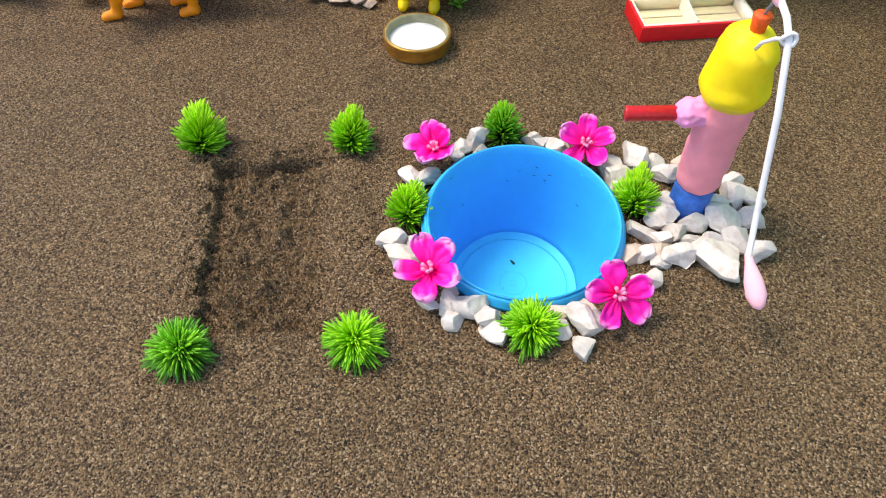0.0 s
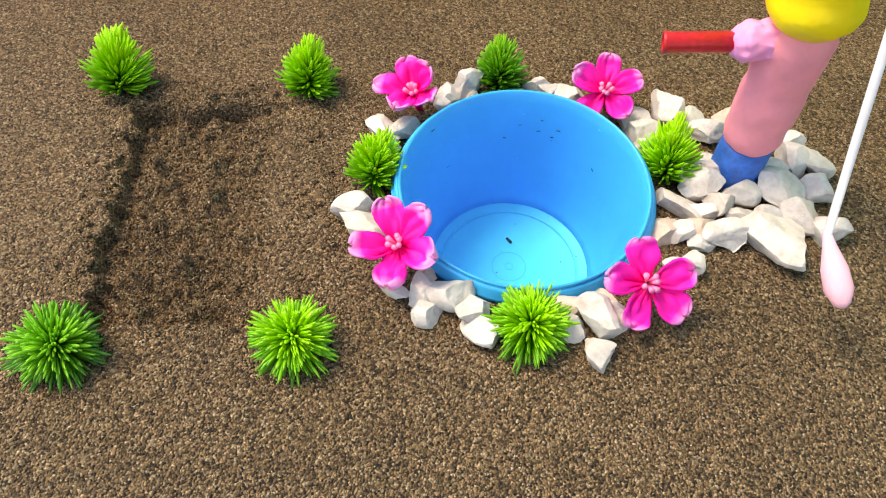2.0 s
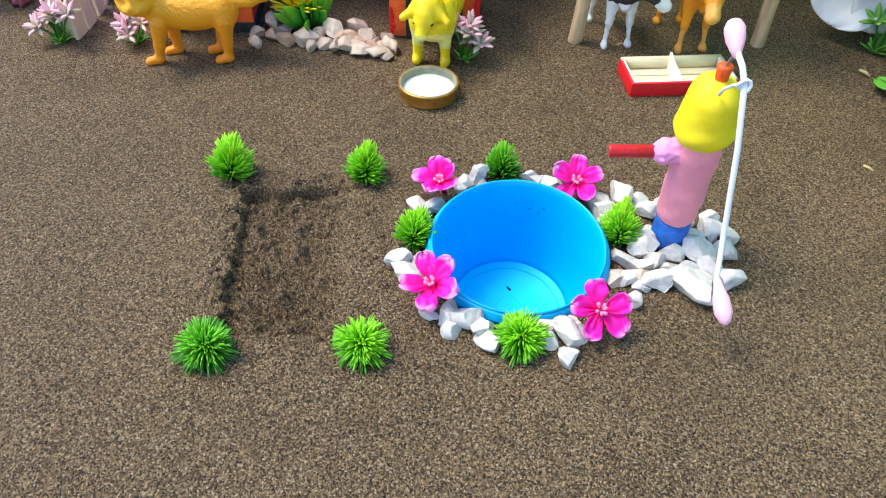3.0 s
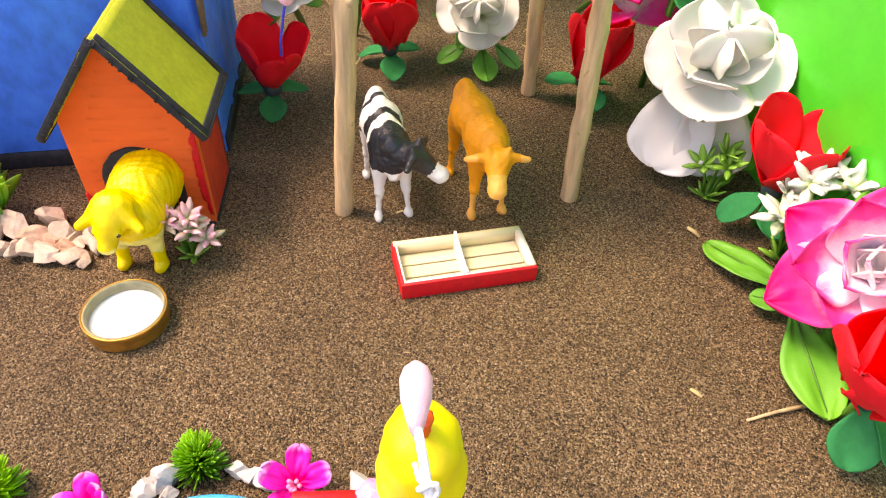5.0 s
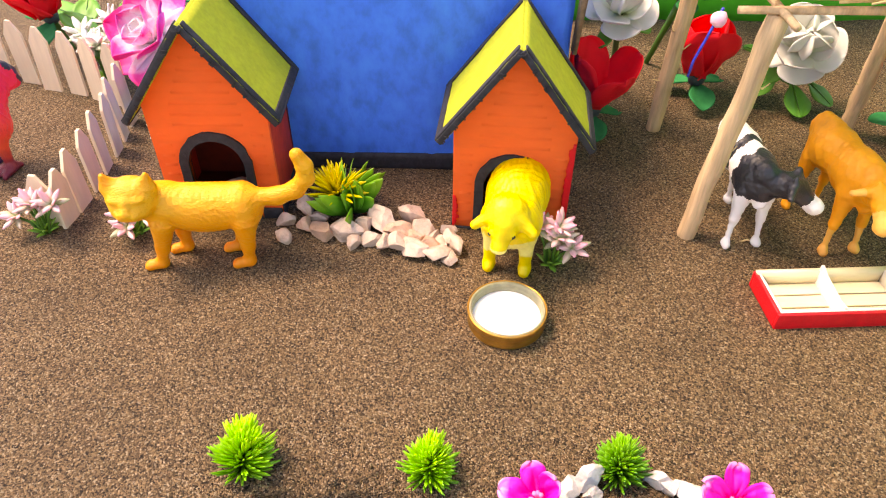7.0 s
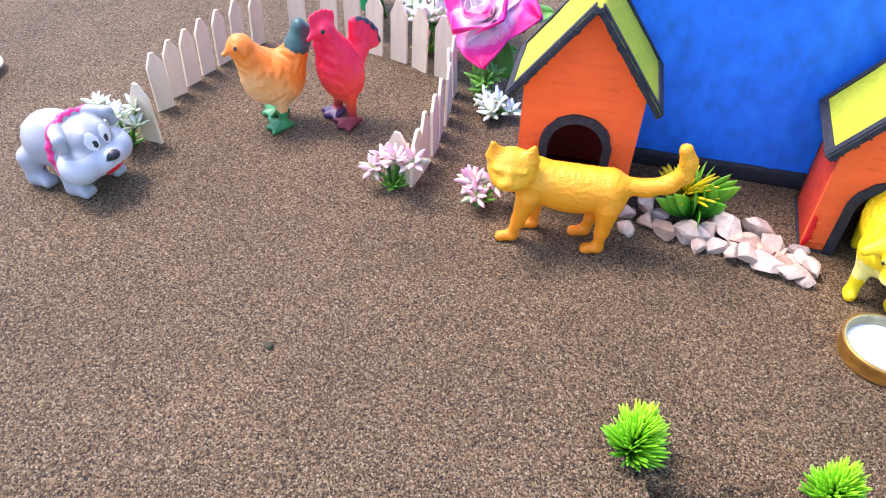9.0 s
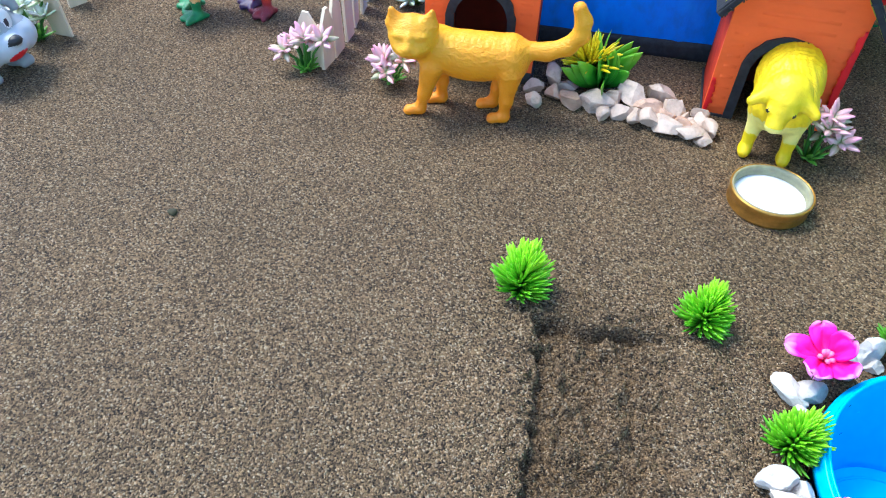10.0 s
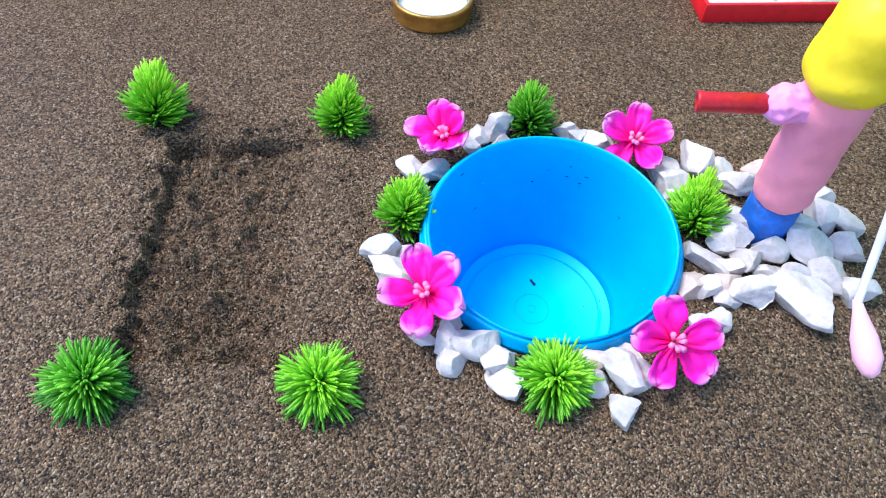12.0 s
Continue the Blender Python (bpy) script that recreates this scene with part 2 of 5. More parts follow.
PICKET = painted("picket_wood", (0.82, 0.68, 0.48), 0.7, 0.14, 160, 0.3, 900, 0.3, 0.0, (1, 1, 0.15))
WHITE_PETAL = graded("white_petal", ((0.0, (0.62, 0.70, 0.42)), (0.25, (0.70, 0.71, 0.66)), (1.0, (0.74, 0.74, 0.73))), 0.03, 0.6, 1, 0.1, 0.15)
RED_PETAL = painted("red_cloth", (0.95, 0.016, 0.028), 0.7, 0.08, 120, 0.3, 2200, 0.2, 0.25)
ROSE_PETAL = graded("pink_white_petal", ((0.0, (0.88, 0.84, 0.86)), (0.40, (0.90, 0.70, 0.80)), (0.62, (0.90, 0.06, 0.36)), (0.85, (0.88, 0.0, 0.20)), (1.0, (0.84, 0.0, 0.14))), 0.030, 0.6, 1, 0.12, 0.15)
ROSE_INNER = graded("white_pink_petal", ((0.0, (0.86, 0.80, 0.80)), (0.6, (0.88, 0.76, 0.79)), (0.8, (0.9, 0.2, 0.45)), (1.0, (0.82, 0.0, 0.22))), 0.021, 0.6, 1, 0.2, 0.15)
LEAF = graded("leaf_green", ((0.0, (0.04, 0.20, 0.02)), (0.5, (0.09, 0.36, 0.03)), (1.0, (0.14, 0.46, 0.04))), 0.04, 0.5, 1, 0.2, 0.1)
FELT_LEAF = painted("felt_leaf", (0.005, 0.22, 0.07), 0.85, 0.15, 200, 0.4, 2500, 0.2)
CALYX = painted("dark_calyx", (0.03, 0.05, 0.06), 0.6)
SUCC_PINK = graded("succulent_tip", ((0.0, (0.22, 0.42, 0.10)), (0.3, (0.80, 0.52, 0.52)), (0.7, (0.88, 0.42, 0.54)), (1.0, (0.85, 0.24, 0.42))), 0.0075, 0.45, 2, 0.15, 0.2)
SUCC_WHITE = graded("star_white", ((0.0, (0.35, 0.5, 0.15)), (0.4, (0.82, 0.84, 0.76)), (1.0, (0.84, 0.86, 0.86))), 0.008, 0.45, 2, 0.15, 0.2)
SUCC_GREEN = graded("star_green", ((0.0, (0.1, 0.3, 0.03)), (1.0, (0.3, 0.62, 0.08))), 0.008, 0.45, 2, 0.15, 0.2)
BUSH_GREEN = graded("bush_leaf", ((0.0, (0.02, 0.12, 0.012)), (0.55, (0.05, 0.30, 0.015)), (1.0, (0.22, 0.50, 0.02))), 0.022, 0.4, 2, 0.15, 0.1)
BUSH_YELLOW = graded("bush_needle", ((0.0, (0.06, 0.2, 0.01)), (0.5, (0.22, 0.42, 0.012)), (1.0, (0.85, 0.66, 0.005))), 0.017, 0.4, 2, 0.15, 0.1)
TOY_CAT = banded("amber_rubber", (0.10, 0, 1.0), ((0.0, (0.92, 0.27, 0.004)), (0.45, (0.93, 0.33, 0.006)), (0.62, (0.94, 0.38, 0.008)), (0.85, (0.95, 0.46, 0.02)), (1.0, (0.94, 0.36, 0.008))), 0.046, 0.45, 0.14, 0.15, (0.45, 1, 1), 1700)
TOY_TONGUE = painted("tongue_red", (0.80, 0.02, 0.03), 0.4)
TOY_MUZZLE = painted("pale_grey_rubber", (0.56, 0.59, 0.63), 0.35, 0.06, 120, 0.15, 900, 0.5, 0.12)
TOY_ROOSTER = banded("rooster_red", (0, 0, 1.0), ((0.0, (0.10, 0.012, 0.03)), (0.12, (0.32, 0.02, 0.03)), (0.24, (0.85, 0.09, 0.035)), (0.42, (0.92, 0.05, 0.045)), (0.6, (0.94, 0.018, 0.06)), (1.0, (0.95, 0.014, 0.075))), 0.052, 0.42, 0.07, 0.12, (1, 1, 0.4), 1500)
TOY_HEN = banded("hen_tan_orange", (0.45, 0, 1.0), ((0.0, (0.80, 0.46, 0.20)), (0.42, (0.88, 0.46, 0.17)), (0.58, (0.88, 0.33, 0.07)), (0.72, (0.88, 0.22, 0.015)), (1.0, (0.86, 0.24, 0.02))), 0.045, 0.5, 0.10, 0.12, (1, 1, 0.5), 1100)
TOY_PURPLE = painted("purple_foot", (0.05, 0.02, 0.09), 0.4, 0.3, 300, 0.3)
TOY_BULL = painted("ochre_rubber", (0.88, 0.34, 0.018), 0.5, 0.14, 120, 0.35, 1100, 0.4, 0.12)
TOY_BULL_PALE = painted("tan_rubber", (0.90, 0.44, 0.09), 0.5, 0.14, 120, 0.35, 1100, 0.4, 0.12)
TOY_YELLOW = painted("yellow_rubber", (0.90, 0.66, 0.004), 0.45, 0.16, 160, 0.6, 1000, 0.5, 0.15)
TOY_CREAM = painted("pale_yellow_rubber", (0.88, 0.78, 0.22), 0.5, 0.14, 160, 0.5, 1000, 0.5, 0.15)
TOY_WHITE = painted("white_rubber", (0.82, 0.82, 0.80), 0.45, 0.06, 160, 0.3, 1200, 0.5, 0.12)
TOY_BLACK = painted("black_rubber", (0.022, 0.024, 0.03), 0.4, 0.3, 300, 0.5, 1300, 0.5)
TOY_GREY = painted("grey_rubber", (0.374, 0.396, 0.418), 0.35, 0.08, 120, 0.15, 900, 0.5, 0.12)
TOY_PINK = painted("collar_pink", (0.85, 0.03, 0.20), 0.4, 0.1)
TOY_TEAL = painted("teal_feather", (0.03, 0.10, 0.09), 0.45, 0.3, 300, 0.5, 900)
TOY_FOOT = painted("green_foot", (0.02, 0.22, 0.07), 0.4, 0.3, 300, 0.3)
CLOD = painted("dark_clod", (0.05, 0.045, 0.018), 0.8, 0.3)
TIN = painted("pale_tin", (0.62, 0.62, 0.60), 0.35, 0.1, 200, 0.2)


# ---- helpers for meshes ----
def finish(name, bm, mats, smooth=True):
    me = bpy.data.meshes.new(name)
    bm.normal_update()
    bm.to_mesh(me)
    bm.free()
    for m in mats if isinstance(mats, (list, tuple)) else (mats,):
        me.materials.append(m)
    me.shade_smooth() if smooth else me.shade_flat()
    return me


def part(name, bm, mat, parent, label="", m=None, smooth=True):
    me = bm if isinstance(bm, bpy.types.Mesh) else finish(name, bm, mat, smooth)
    ob = new(name, me)
    ob.parent = parent
    if m is not None:
        ob.matrix_basis = m
    return tagged(ob, label)


def thing(name, label, category, m, group="", kind=""):
    ob = new(name)
    ob.empty_display_size = 0.005
    ob.matrix_basis = m
    return tagged(ob, label, category, group, kind)


def single(name, bm, mat, label, category, m=None, group="", kind="", smooth=True):
    ob = new(name, finish(name, bm, mat, smooth))
    if m is not None:
        ob.matrix_basis = m
    return tagged(ob, label, category, group, kind)


def block(lo, hi, bevel=0.0, bm=None):
    bm = bm or bmesh.new()
    made = bmesh.ops.create_cube(bm, size=1)["verts"]
    for v in made:
        v.co = Vector([lo[i] + (v.co[i] + 0.5) * (hi[i] - lo[i]) for i in range(3)])
    if bevel:
        bmesh.ops.bevel(bm, geom=list({e for v in made for e in v.link_edges}), offset=bevel, segments=2, affect="EDGES", profile=0.6)
    return bm


def lathe(profile, seg=64, wobble=0.0, closed=False):
    """Turns (radius, height) pairs round the z axis."""
    bm = bmesh.new()
    rings = []
    for r, z in profile:
        rings.append([bm.verts.new(((r + wobble * noise.noise((math.cos(a) * 2, math.sin(a) * 2, z * 300))) * math.cos(a), (r + wobble * noise.noise((math.cos(a) * 2, math.sin(a) * 2, z * 300 + 9))) * math.sin(a), z)) for a in [2 * math.pi * i / seg for i in range(seg)]])
    for p, q in zip(rings, rings[1:] + (rings[:1] if closed else [])):
        for i in range(seg):
            bm.faces.new((p[i], p[(i + 1) % seg], q[(i + 1) % seg], q[i]))
    if not closed:
        bm.faces.new(rings[0][::-1])
        bm.faces.new(rings[-1])
    return bm


def tube(points, radii, seg=8, bm=None, flat=1.0):
    """A tapering rod along a line of points."""
    bm = bm or bmesh.new()
    pts = [Vector(p) for p in points]
    rings, side = [], None
    for i, p in enumerate(pts):
        way = (pts[min(i + 1, len(pts) - 1)] - pts[max(i - 1, 0)]).normalized()
        if side is None:
            side = way.orthogonal().normalized()
        side = (side - way * side.dot(way)).normalized()
        up = way.cross(side)
        r = radii[i] if isinstance(radii, (list, tuple)) else radii
        rings.append([bm.verts.new(p + side * r * math.cos(a) + up * r * flat * math.sin(a)) for a in [2 * math.pi * k / seg for k in range(seg)]])
    for p, q in zip(rings, rings[1:]):
        for i in range(seg):
            bm.faces.new((p[i], p[(i + 1) % seg], q[(i + 1) % seg], q[i]))
    bm.faces.new(rings[0][::-1])
    bm.faces.new(rings[-1])
    return bm


def sheet(shape, nu, nv, thick, bm=None):
    """A thin curved solid; shape(u, v) gives its middle surface for u in 0..1 and v in -1..1."""
    bm = bm or bmesh.new()
    top, low = [], []
    for i in range(nu + 1):
        a, b = [], []
        for j in range(nv + 1):
            u, v = i / nu, 2 * j / nv - 1
            p = Vector(shape(u, v))
            n = (Vector(shape(min(u + 0.01, 1.01), v)) - p).cross(Vector(shape(u, v + 0.01)) - p)
            n = n.normalized() if n.length > 1e-14 else Vector((0, 0, 1))
            a.append(bm.verts.new(p + n * thick / 2))
            b.append(bm.verts.new(p - n * thick / 2))
        top.append(a)
        low.append(b)
    for i in range(nu):
        for j in range(nv):
            bm.faces.new((top[i][j], top[i + 1][j], top[i + 1][j + 1], top[i][j + 1]))
            bm.faces.new((low[i][j], low[i][j + 1], low[i + 1][j + 1], low[i + 1][j]))
    rim = [(i, 0) for i in range(nu + 1)] + [(nu, j) for j in range(1, nv + 1)] + [(i, nv) for i in range(nu - 1, -1, -1)] + [(0, j) for j in range(nv - 1, 0, -1)]
    for (i, j), (k, l) in zip(rim, rim[1:] + rim[:1]):
        bm.faces.new((top[i][j], low[i][j], low[k][l], top[k][l]))
    return bm


def petal(length, width, cup=0.3, curl=0.0, foot=0.25, wave=0.0, notch=0.0, seed=0.0, thick=0.0004, nu=10, nv=8, blunt=0.55, bm=None, sharp=False):
    """A petal from its foot at the origin along +y, cupped upwards; curl bends its tip."""
    def shape(u, v):
        u = 1 - max(0.0, 1 - u) ** 1.7
        w = width / 2 * (foot + (1 - foot) * math.sin(math.pi / 2 * min(1, u * 1.5)) ** 1.2) * (max(0.0, 1 - max(0.0, (u - blunt) / (1.001 - blunt)) ** (1.7 if sharp else 2.4))) ** (0.85 if sharp else 0.5)
        x = w * v
        z = cup * width * 0.5 * v * v * min(1, w * 2 / width + 0.2) + curl * length * u * u + wave * length * noise.noise((u * 3 + seed, v * 2.5, seed * 1.7))
        y = length * u - notch * length * (1 - abs(v)) * max(0, u - 0.8) * 2
        return (x, y, z)
    return sheet(shape, nu, nv, thick, bm)


def surface_nets(prims, h, k=0.002, rough=None):
    """A smooth skin round capsules (a, b, ra, rb) and ellipsoids (centre, radii, yaw, pitch), blended over k metres."""
    ends = []
    for p in prims:
        if p[0] == "c":
            ends += [np.array(p[1]) - p[3], np.array(p[1]) + p[3], np.array(p[2]) - p[4], np.array(p[2]) + p[4]]
        else:
            ends += [np.array(p[1]) - max(p[2]), np.array(p[1]) + max(p[2])]
    lo, hi = np.min(ends, 0) - 3 * h, np.max(ends, 0) + 3 * h
    axes = [np.arange(lo[i], hi[i] + h, h) for i in range(3)]
    g = np.stack(np.meshgrid(*axes, indexing="ij"), -1)
    d = None
    for p in prims:
        if p[0] == "c":
            a, b = np.array(p[1], float), np.array(p[2], float)
            ab = b - a
            t = np.clip(((g - a) @ ab) / (ab @ ab), 0, 1)
            e = np.linalg.norm(g - a - t[..., None] * ab, axis=-1) - (p[3] + (p[4] - p[3]) * t)
        else:
            r = np.array(p[2], float)
            turn = np.array(Euler((radians(p[4]) if len(p) > 4 else 0, 0, radians(p[3]) if len(p) > 3 else 0)).to_matrix())
            q = (g - np.array(p[1], float)) @ turn
            k0, k1 = np.linalg.norm(q / r, axis=-1), np.linalg.norm(q / r**2, axis=-1)
            e = k0 * (k0 - 1) / np.maximum(k1, 1e-9)
        if d is None:
            d = e
        else:
            m = np.clip(0.5 + 0.5 * (d - e) / k, 0, 1)
            d = d + (e - d) * m - k * m * (1 - m)
    if rough is not None:
        d = d + rough(g)
    n = np.array(d.shape) - 1
    total, count = np.zeros((*n, 3)), np.zeros(n)
    corner = [(i, j, l) for i in (0, 1) for j in (0, 1) for l in (0, 1)]
    for a in corner:
        for b in corner:
            if sum(b) - sum(a) == 1 and all(y >= x for x, y in zip(a, b)):
                da = d[a[0]:a[0] + n[0], a[1]:a[1] + n[1], a[2]:a[2] + n[2]]
                db = d[b[0]:b[0] + n[0], b[1]:b[1] + n[1], b[2]:b[2] + n[2]]
                cross = (da < 0) != (db < 0)
                t = np.where(cross, da / np.where(cross, da - db, 1), 0)
                for ax in range(3):
                    total[..., ax] += np.where(cross, a[ax] + t * (b[ax] - a[ax]), 0)
                count += cross
    live = count > 0
    index = np.full(tuple(n), -1)
    index[live] = np.arange(live.sum())
    cells = np.argwhere(live)
    verts = lo + h * (cells + total[live] / count[live][:, None])
    faces = []
    inside = d < 0
    for ax in range(3):
        s = [slice(None)] * 3
        s2 = [slice(None)] * 3
        s[ax], s2[ax] = slice(None, -1), slice(1, None)
        change = inside[tuple(s)] != inside[tuple(s2)]
        o1, o2 = [x for x in range(3) if x != ax]
        for c in np.argwhere(change):
            if c[o1] < 1 or c[o2] < 1 or c[o1] >= n[o1] or c[o2] >= n[o2]:
                continue
            q = []
            for s1, t1 in ((1, 1), (0, 1), (0, 0), (1, 0)):
                e = c.copy()
                e[o1] -= s1
                e[o2] -= t1
                q.append(int(index[tuple(e)]))
            flip = inside[tuple(c)] != (ax == 1)
            faces.append(q if flip else q[::-1])
    return verts, faces


def outward(me):
    bm = bmesh.new()
    bm.from_mesh(me)
    bmesh.ops.recalc_face_normals(bm, faces=bm.faces)
    bm.to_mesh(me)
    bm.free()


def figure(name, prims, h, k, mats, colour, label, category, m, rough=None):
    """A moulded toy: one skin, coloured by regions."""
    verts, faces = surface_nets(prims, h, k, rough)
    me = bpy.data.meshes.new(name)
    me.from_pydata(verts.tolist(), [], faces)
    outward(me)
    for x in mats:
        me.materials.append(x)
    for f in me.polygons:
        f.material_index = colour(f.center)
    me.shade_smooth()
    me.update()
    ob = new(name, me)
    ob.matrix_basis = m
    return tagged(ob, label, category)


def skin(name, prims, h, k, mat, parent, label="", rough=None):
    verts, faces = surface_nets(prims, h, k, rough)
    me = bpy.data.meshes.new(name)
    me.from_pydata(verts.tolist(), [], faces)
    outward(me)
    me.materials.append(mat)
    me.shade_smooth()
    return part(name, me, mat, parent, label)


def waves(amount, scale, seed=0.0):
    """Relief for a skin: folds that run across one another."""
    def f(g):
        x, y, z = (g[..., i] * scale + seed for i in range(3))
        return amount * (np.sin(x + 1.3 * np.sin(y * 1.7 + z)) * np.sin(1.4 * y - z + np.sin(x * 0.8)) + 0.5 * np.sin(2.3 * z + x * 1.9) * np.sin(2.7 * y + 0.6 * x))
    return f


# ---- ground ----
HOLE = [(-0.0622, 0.2005), (-0.0172, 0.2135), (0.008, 0.1385), (-0.0405, 0.1285)]
BOWL = Matrix.Translation((0.0535, 0.1905, 0.0075)) @ pose(0, 0, 0, 0, 0, 12) @ pose(0, 0, 0, 5)
BOWL_R = 0.0325


def hole_inset(x, y):
    """How far a place lies inside the dug bed, from its back, front, left and right edges."""
    out = []
    for (ax, ay), (bx, by) in zip(HOLE, HOLE[1:] + HOLE[:1]):
        ex, ey = bx - ax, by - ay
        out.append(((x - ax) * ey - (y - ay) * ex) / math.hypot(ex, ey))
    return out


def step(a, b, x):
    t = max(0.0, min(1.0, (x - a) / (b - a)))
    return t * t * (3 - 2 * t)


MOUNDS = []
for row in range(6):
    for col in range(3):
        u, v = (col + 0.75 + random.uniform(-0.22, 0.22)) / 3.6, (row + 0.55 + random.uniform(-0.25, 0.25)) / 6
        top, low = Vector(HOLE[0]).lerp(Vector(HOLE[1]), u), Vector(HOLE[3]).lerp(Vector(HOLE[2]), u)
        spot = top.lerp(low, v)
        MOUNDS.append((spot.x, spot.y, random.uniform(0.0022, 0.0036), random.uniform(0.0022, 0.0048)))


def ground_height(x, y):
    z = 0.0006 * noise.noise((x * 22, y * 22, 1)) + 0.0004 * noise.noise((x * 90, y * 90, 2))
    if -0.09 < x < 0.13 and 0.1 < y < 0.26:
        z += 0.00035 * noise.noise((x * 420, y * 420, 3))
        back, right, front, left = hole_inset(x, y)
        sway = 0.0022 * noise.noise((x * 130, y * 130, 5))
        jag = sway + 0.0016 * noise.noise((x * 420, y * 420, 15))
        ins = min(step(0, 0.0013, back + sway), step(-0.002, 0.018, right + jag), step(0, 0.0015, front + jag), step(0, 0.0030, left + 1.6 * jag))
        wx, wy = x + 0.0016 * noise.noise((x * 170, y * 170, 21)), y + 0.0016 * noise.noise((x * 170, y * 170, 22))
        if ins > 0:
            mounds = sum(h * math.exp(-((wx - mx) ** 2 + (wy - my) ** 2) / r ** 2) for mx, my, r, h in MOUNDS)
            clods = mounds + 0.0018 * noise.noise((wx * 150, wy * 150, 7)) + 0.0019 * noise.noise((wx * 330, wy * 330, 9)) + 0.0017 * noise.noise((x * 640, y * 640, 11)) + 0.0010 * noise.noise((x * 1100, y * 1100, 13))
            furrow = max(math.exp(-((back - 0.0022 + sway) / 0.0014) ** 2), 0.25 * math.exp(-((left - 0.0022 + jag) / 0.0013) ** 2)) * step(0.0, 0.014, right)
            z += ins * (-0.0046 + clods - 0.0022 * furrow)
        z += 0.0016 * math.exp(-((min(back, left) + 0.002) / 0.005) ** 2) * noise.noise((x * 260, y * 260, 12))
        edge = min(back, right + 0.004, front, left)
        z += 0.0011 * math.exp(-((edge + 0.003) / 0.003) ** 2) * (0.6 + noise.noise((x * 200, y * 200, 4)))
        away = math.hypot(x - 0.0535, y - 0.1905)
        if away < BOWL_R + 0.0012:
            z = -0.052
    return z


def spread(edges):
    out = []
    for a, b, s in edges:
        n = max(1, round((b - a) / s))
        out += [a + (b - a) * i / n for i in range(n)]
    return out + [edges[-1][1]]


def build_ground():
    xs = spread([(-30, -2, 7), (-2, -0.6, 0.2), (-0.6, -0.085, 0.005), (-0.085, -0.066, 0.0008), (-0.066, 0.012, 0.0005), (0.012, 0.105, 0.0013), (0.105, 0.4, 0.005), (0.4, 2, 0.2), (2, 30, 7)])
    ys = spread([(-30, -2, 7), (-2, -0.1, 0.2), (-0.1, 0.118, 0.005), (0.118, 0.126, 0.0008), (0.126, 0.218, 0.0005), (0.218, 0.232, 0.0008), (0.232, 0.7, 0.005), (0.7, 2, 0.2), (2, 30, 7)])
    verts = [(x, y, ground_height(x, y)) for x in xs for y in ys]
    n = len(ys)
    faces = [(i * n + j, (i + 1) * n + j, (i + 1) * n + j + 1, i * n + j + 1) for i in range(len(xs) - 1) for j in range(n - 1)]
    me = bpy.data.meshes.new("ground")
    me.from_pydata(verts, [], faces)
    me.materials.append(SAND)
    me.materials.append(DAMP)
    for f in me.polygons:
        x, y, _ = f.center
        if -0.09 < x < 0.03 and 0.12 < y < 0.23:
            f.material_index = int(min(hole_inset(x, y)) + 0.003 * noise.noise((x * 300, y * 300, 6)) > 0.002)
    me.shade_smooth()
    return tagged(new("ground", me), "coarse brown sand with a dug planting bed", "ground", kind="structure")


build_ground()


# ---- green boards that close the back ----
def board(name, a, b, height, label):
    a, b = Vector((*a, 0)), Vector((*b, 0))
    length = (b - a).length
    def shape(u, v):
        return (length * u, 0.002 * math.sin(u * 9) + 0.001 * math.sin(u * 23 + v * 3), height * (v + 1) / 2 - 0.004)
    m = Matrix.Translation(a) @ pose(0, 0, 0, 0, 0, math.degrees(math.atan2(b.y - a.y, b.x - a.x)))
    return single(name, sheet(shape, 40, 12, 0.003), GREEN_SHEET, label, "wall", m, kind="structure")


board("wall_east", (0.207, 0.525), (0.30, 0.215), 0.24, "glossy bright green board behind the cloth flowers")
board("wall_north", (-0.03, 0.568), (0.235, 0.646), 0.24, "bright green board at the back")


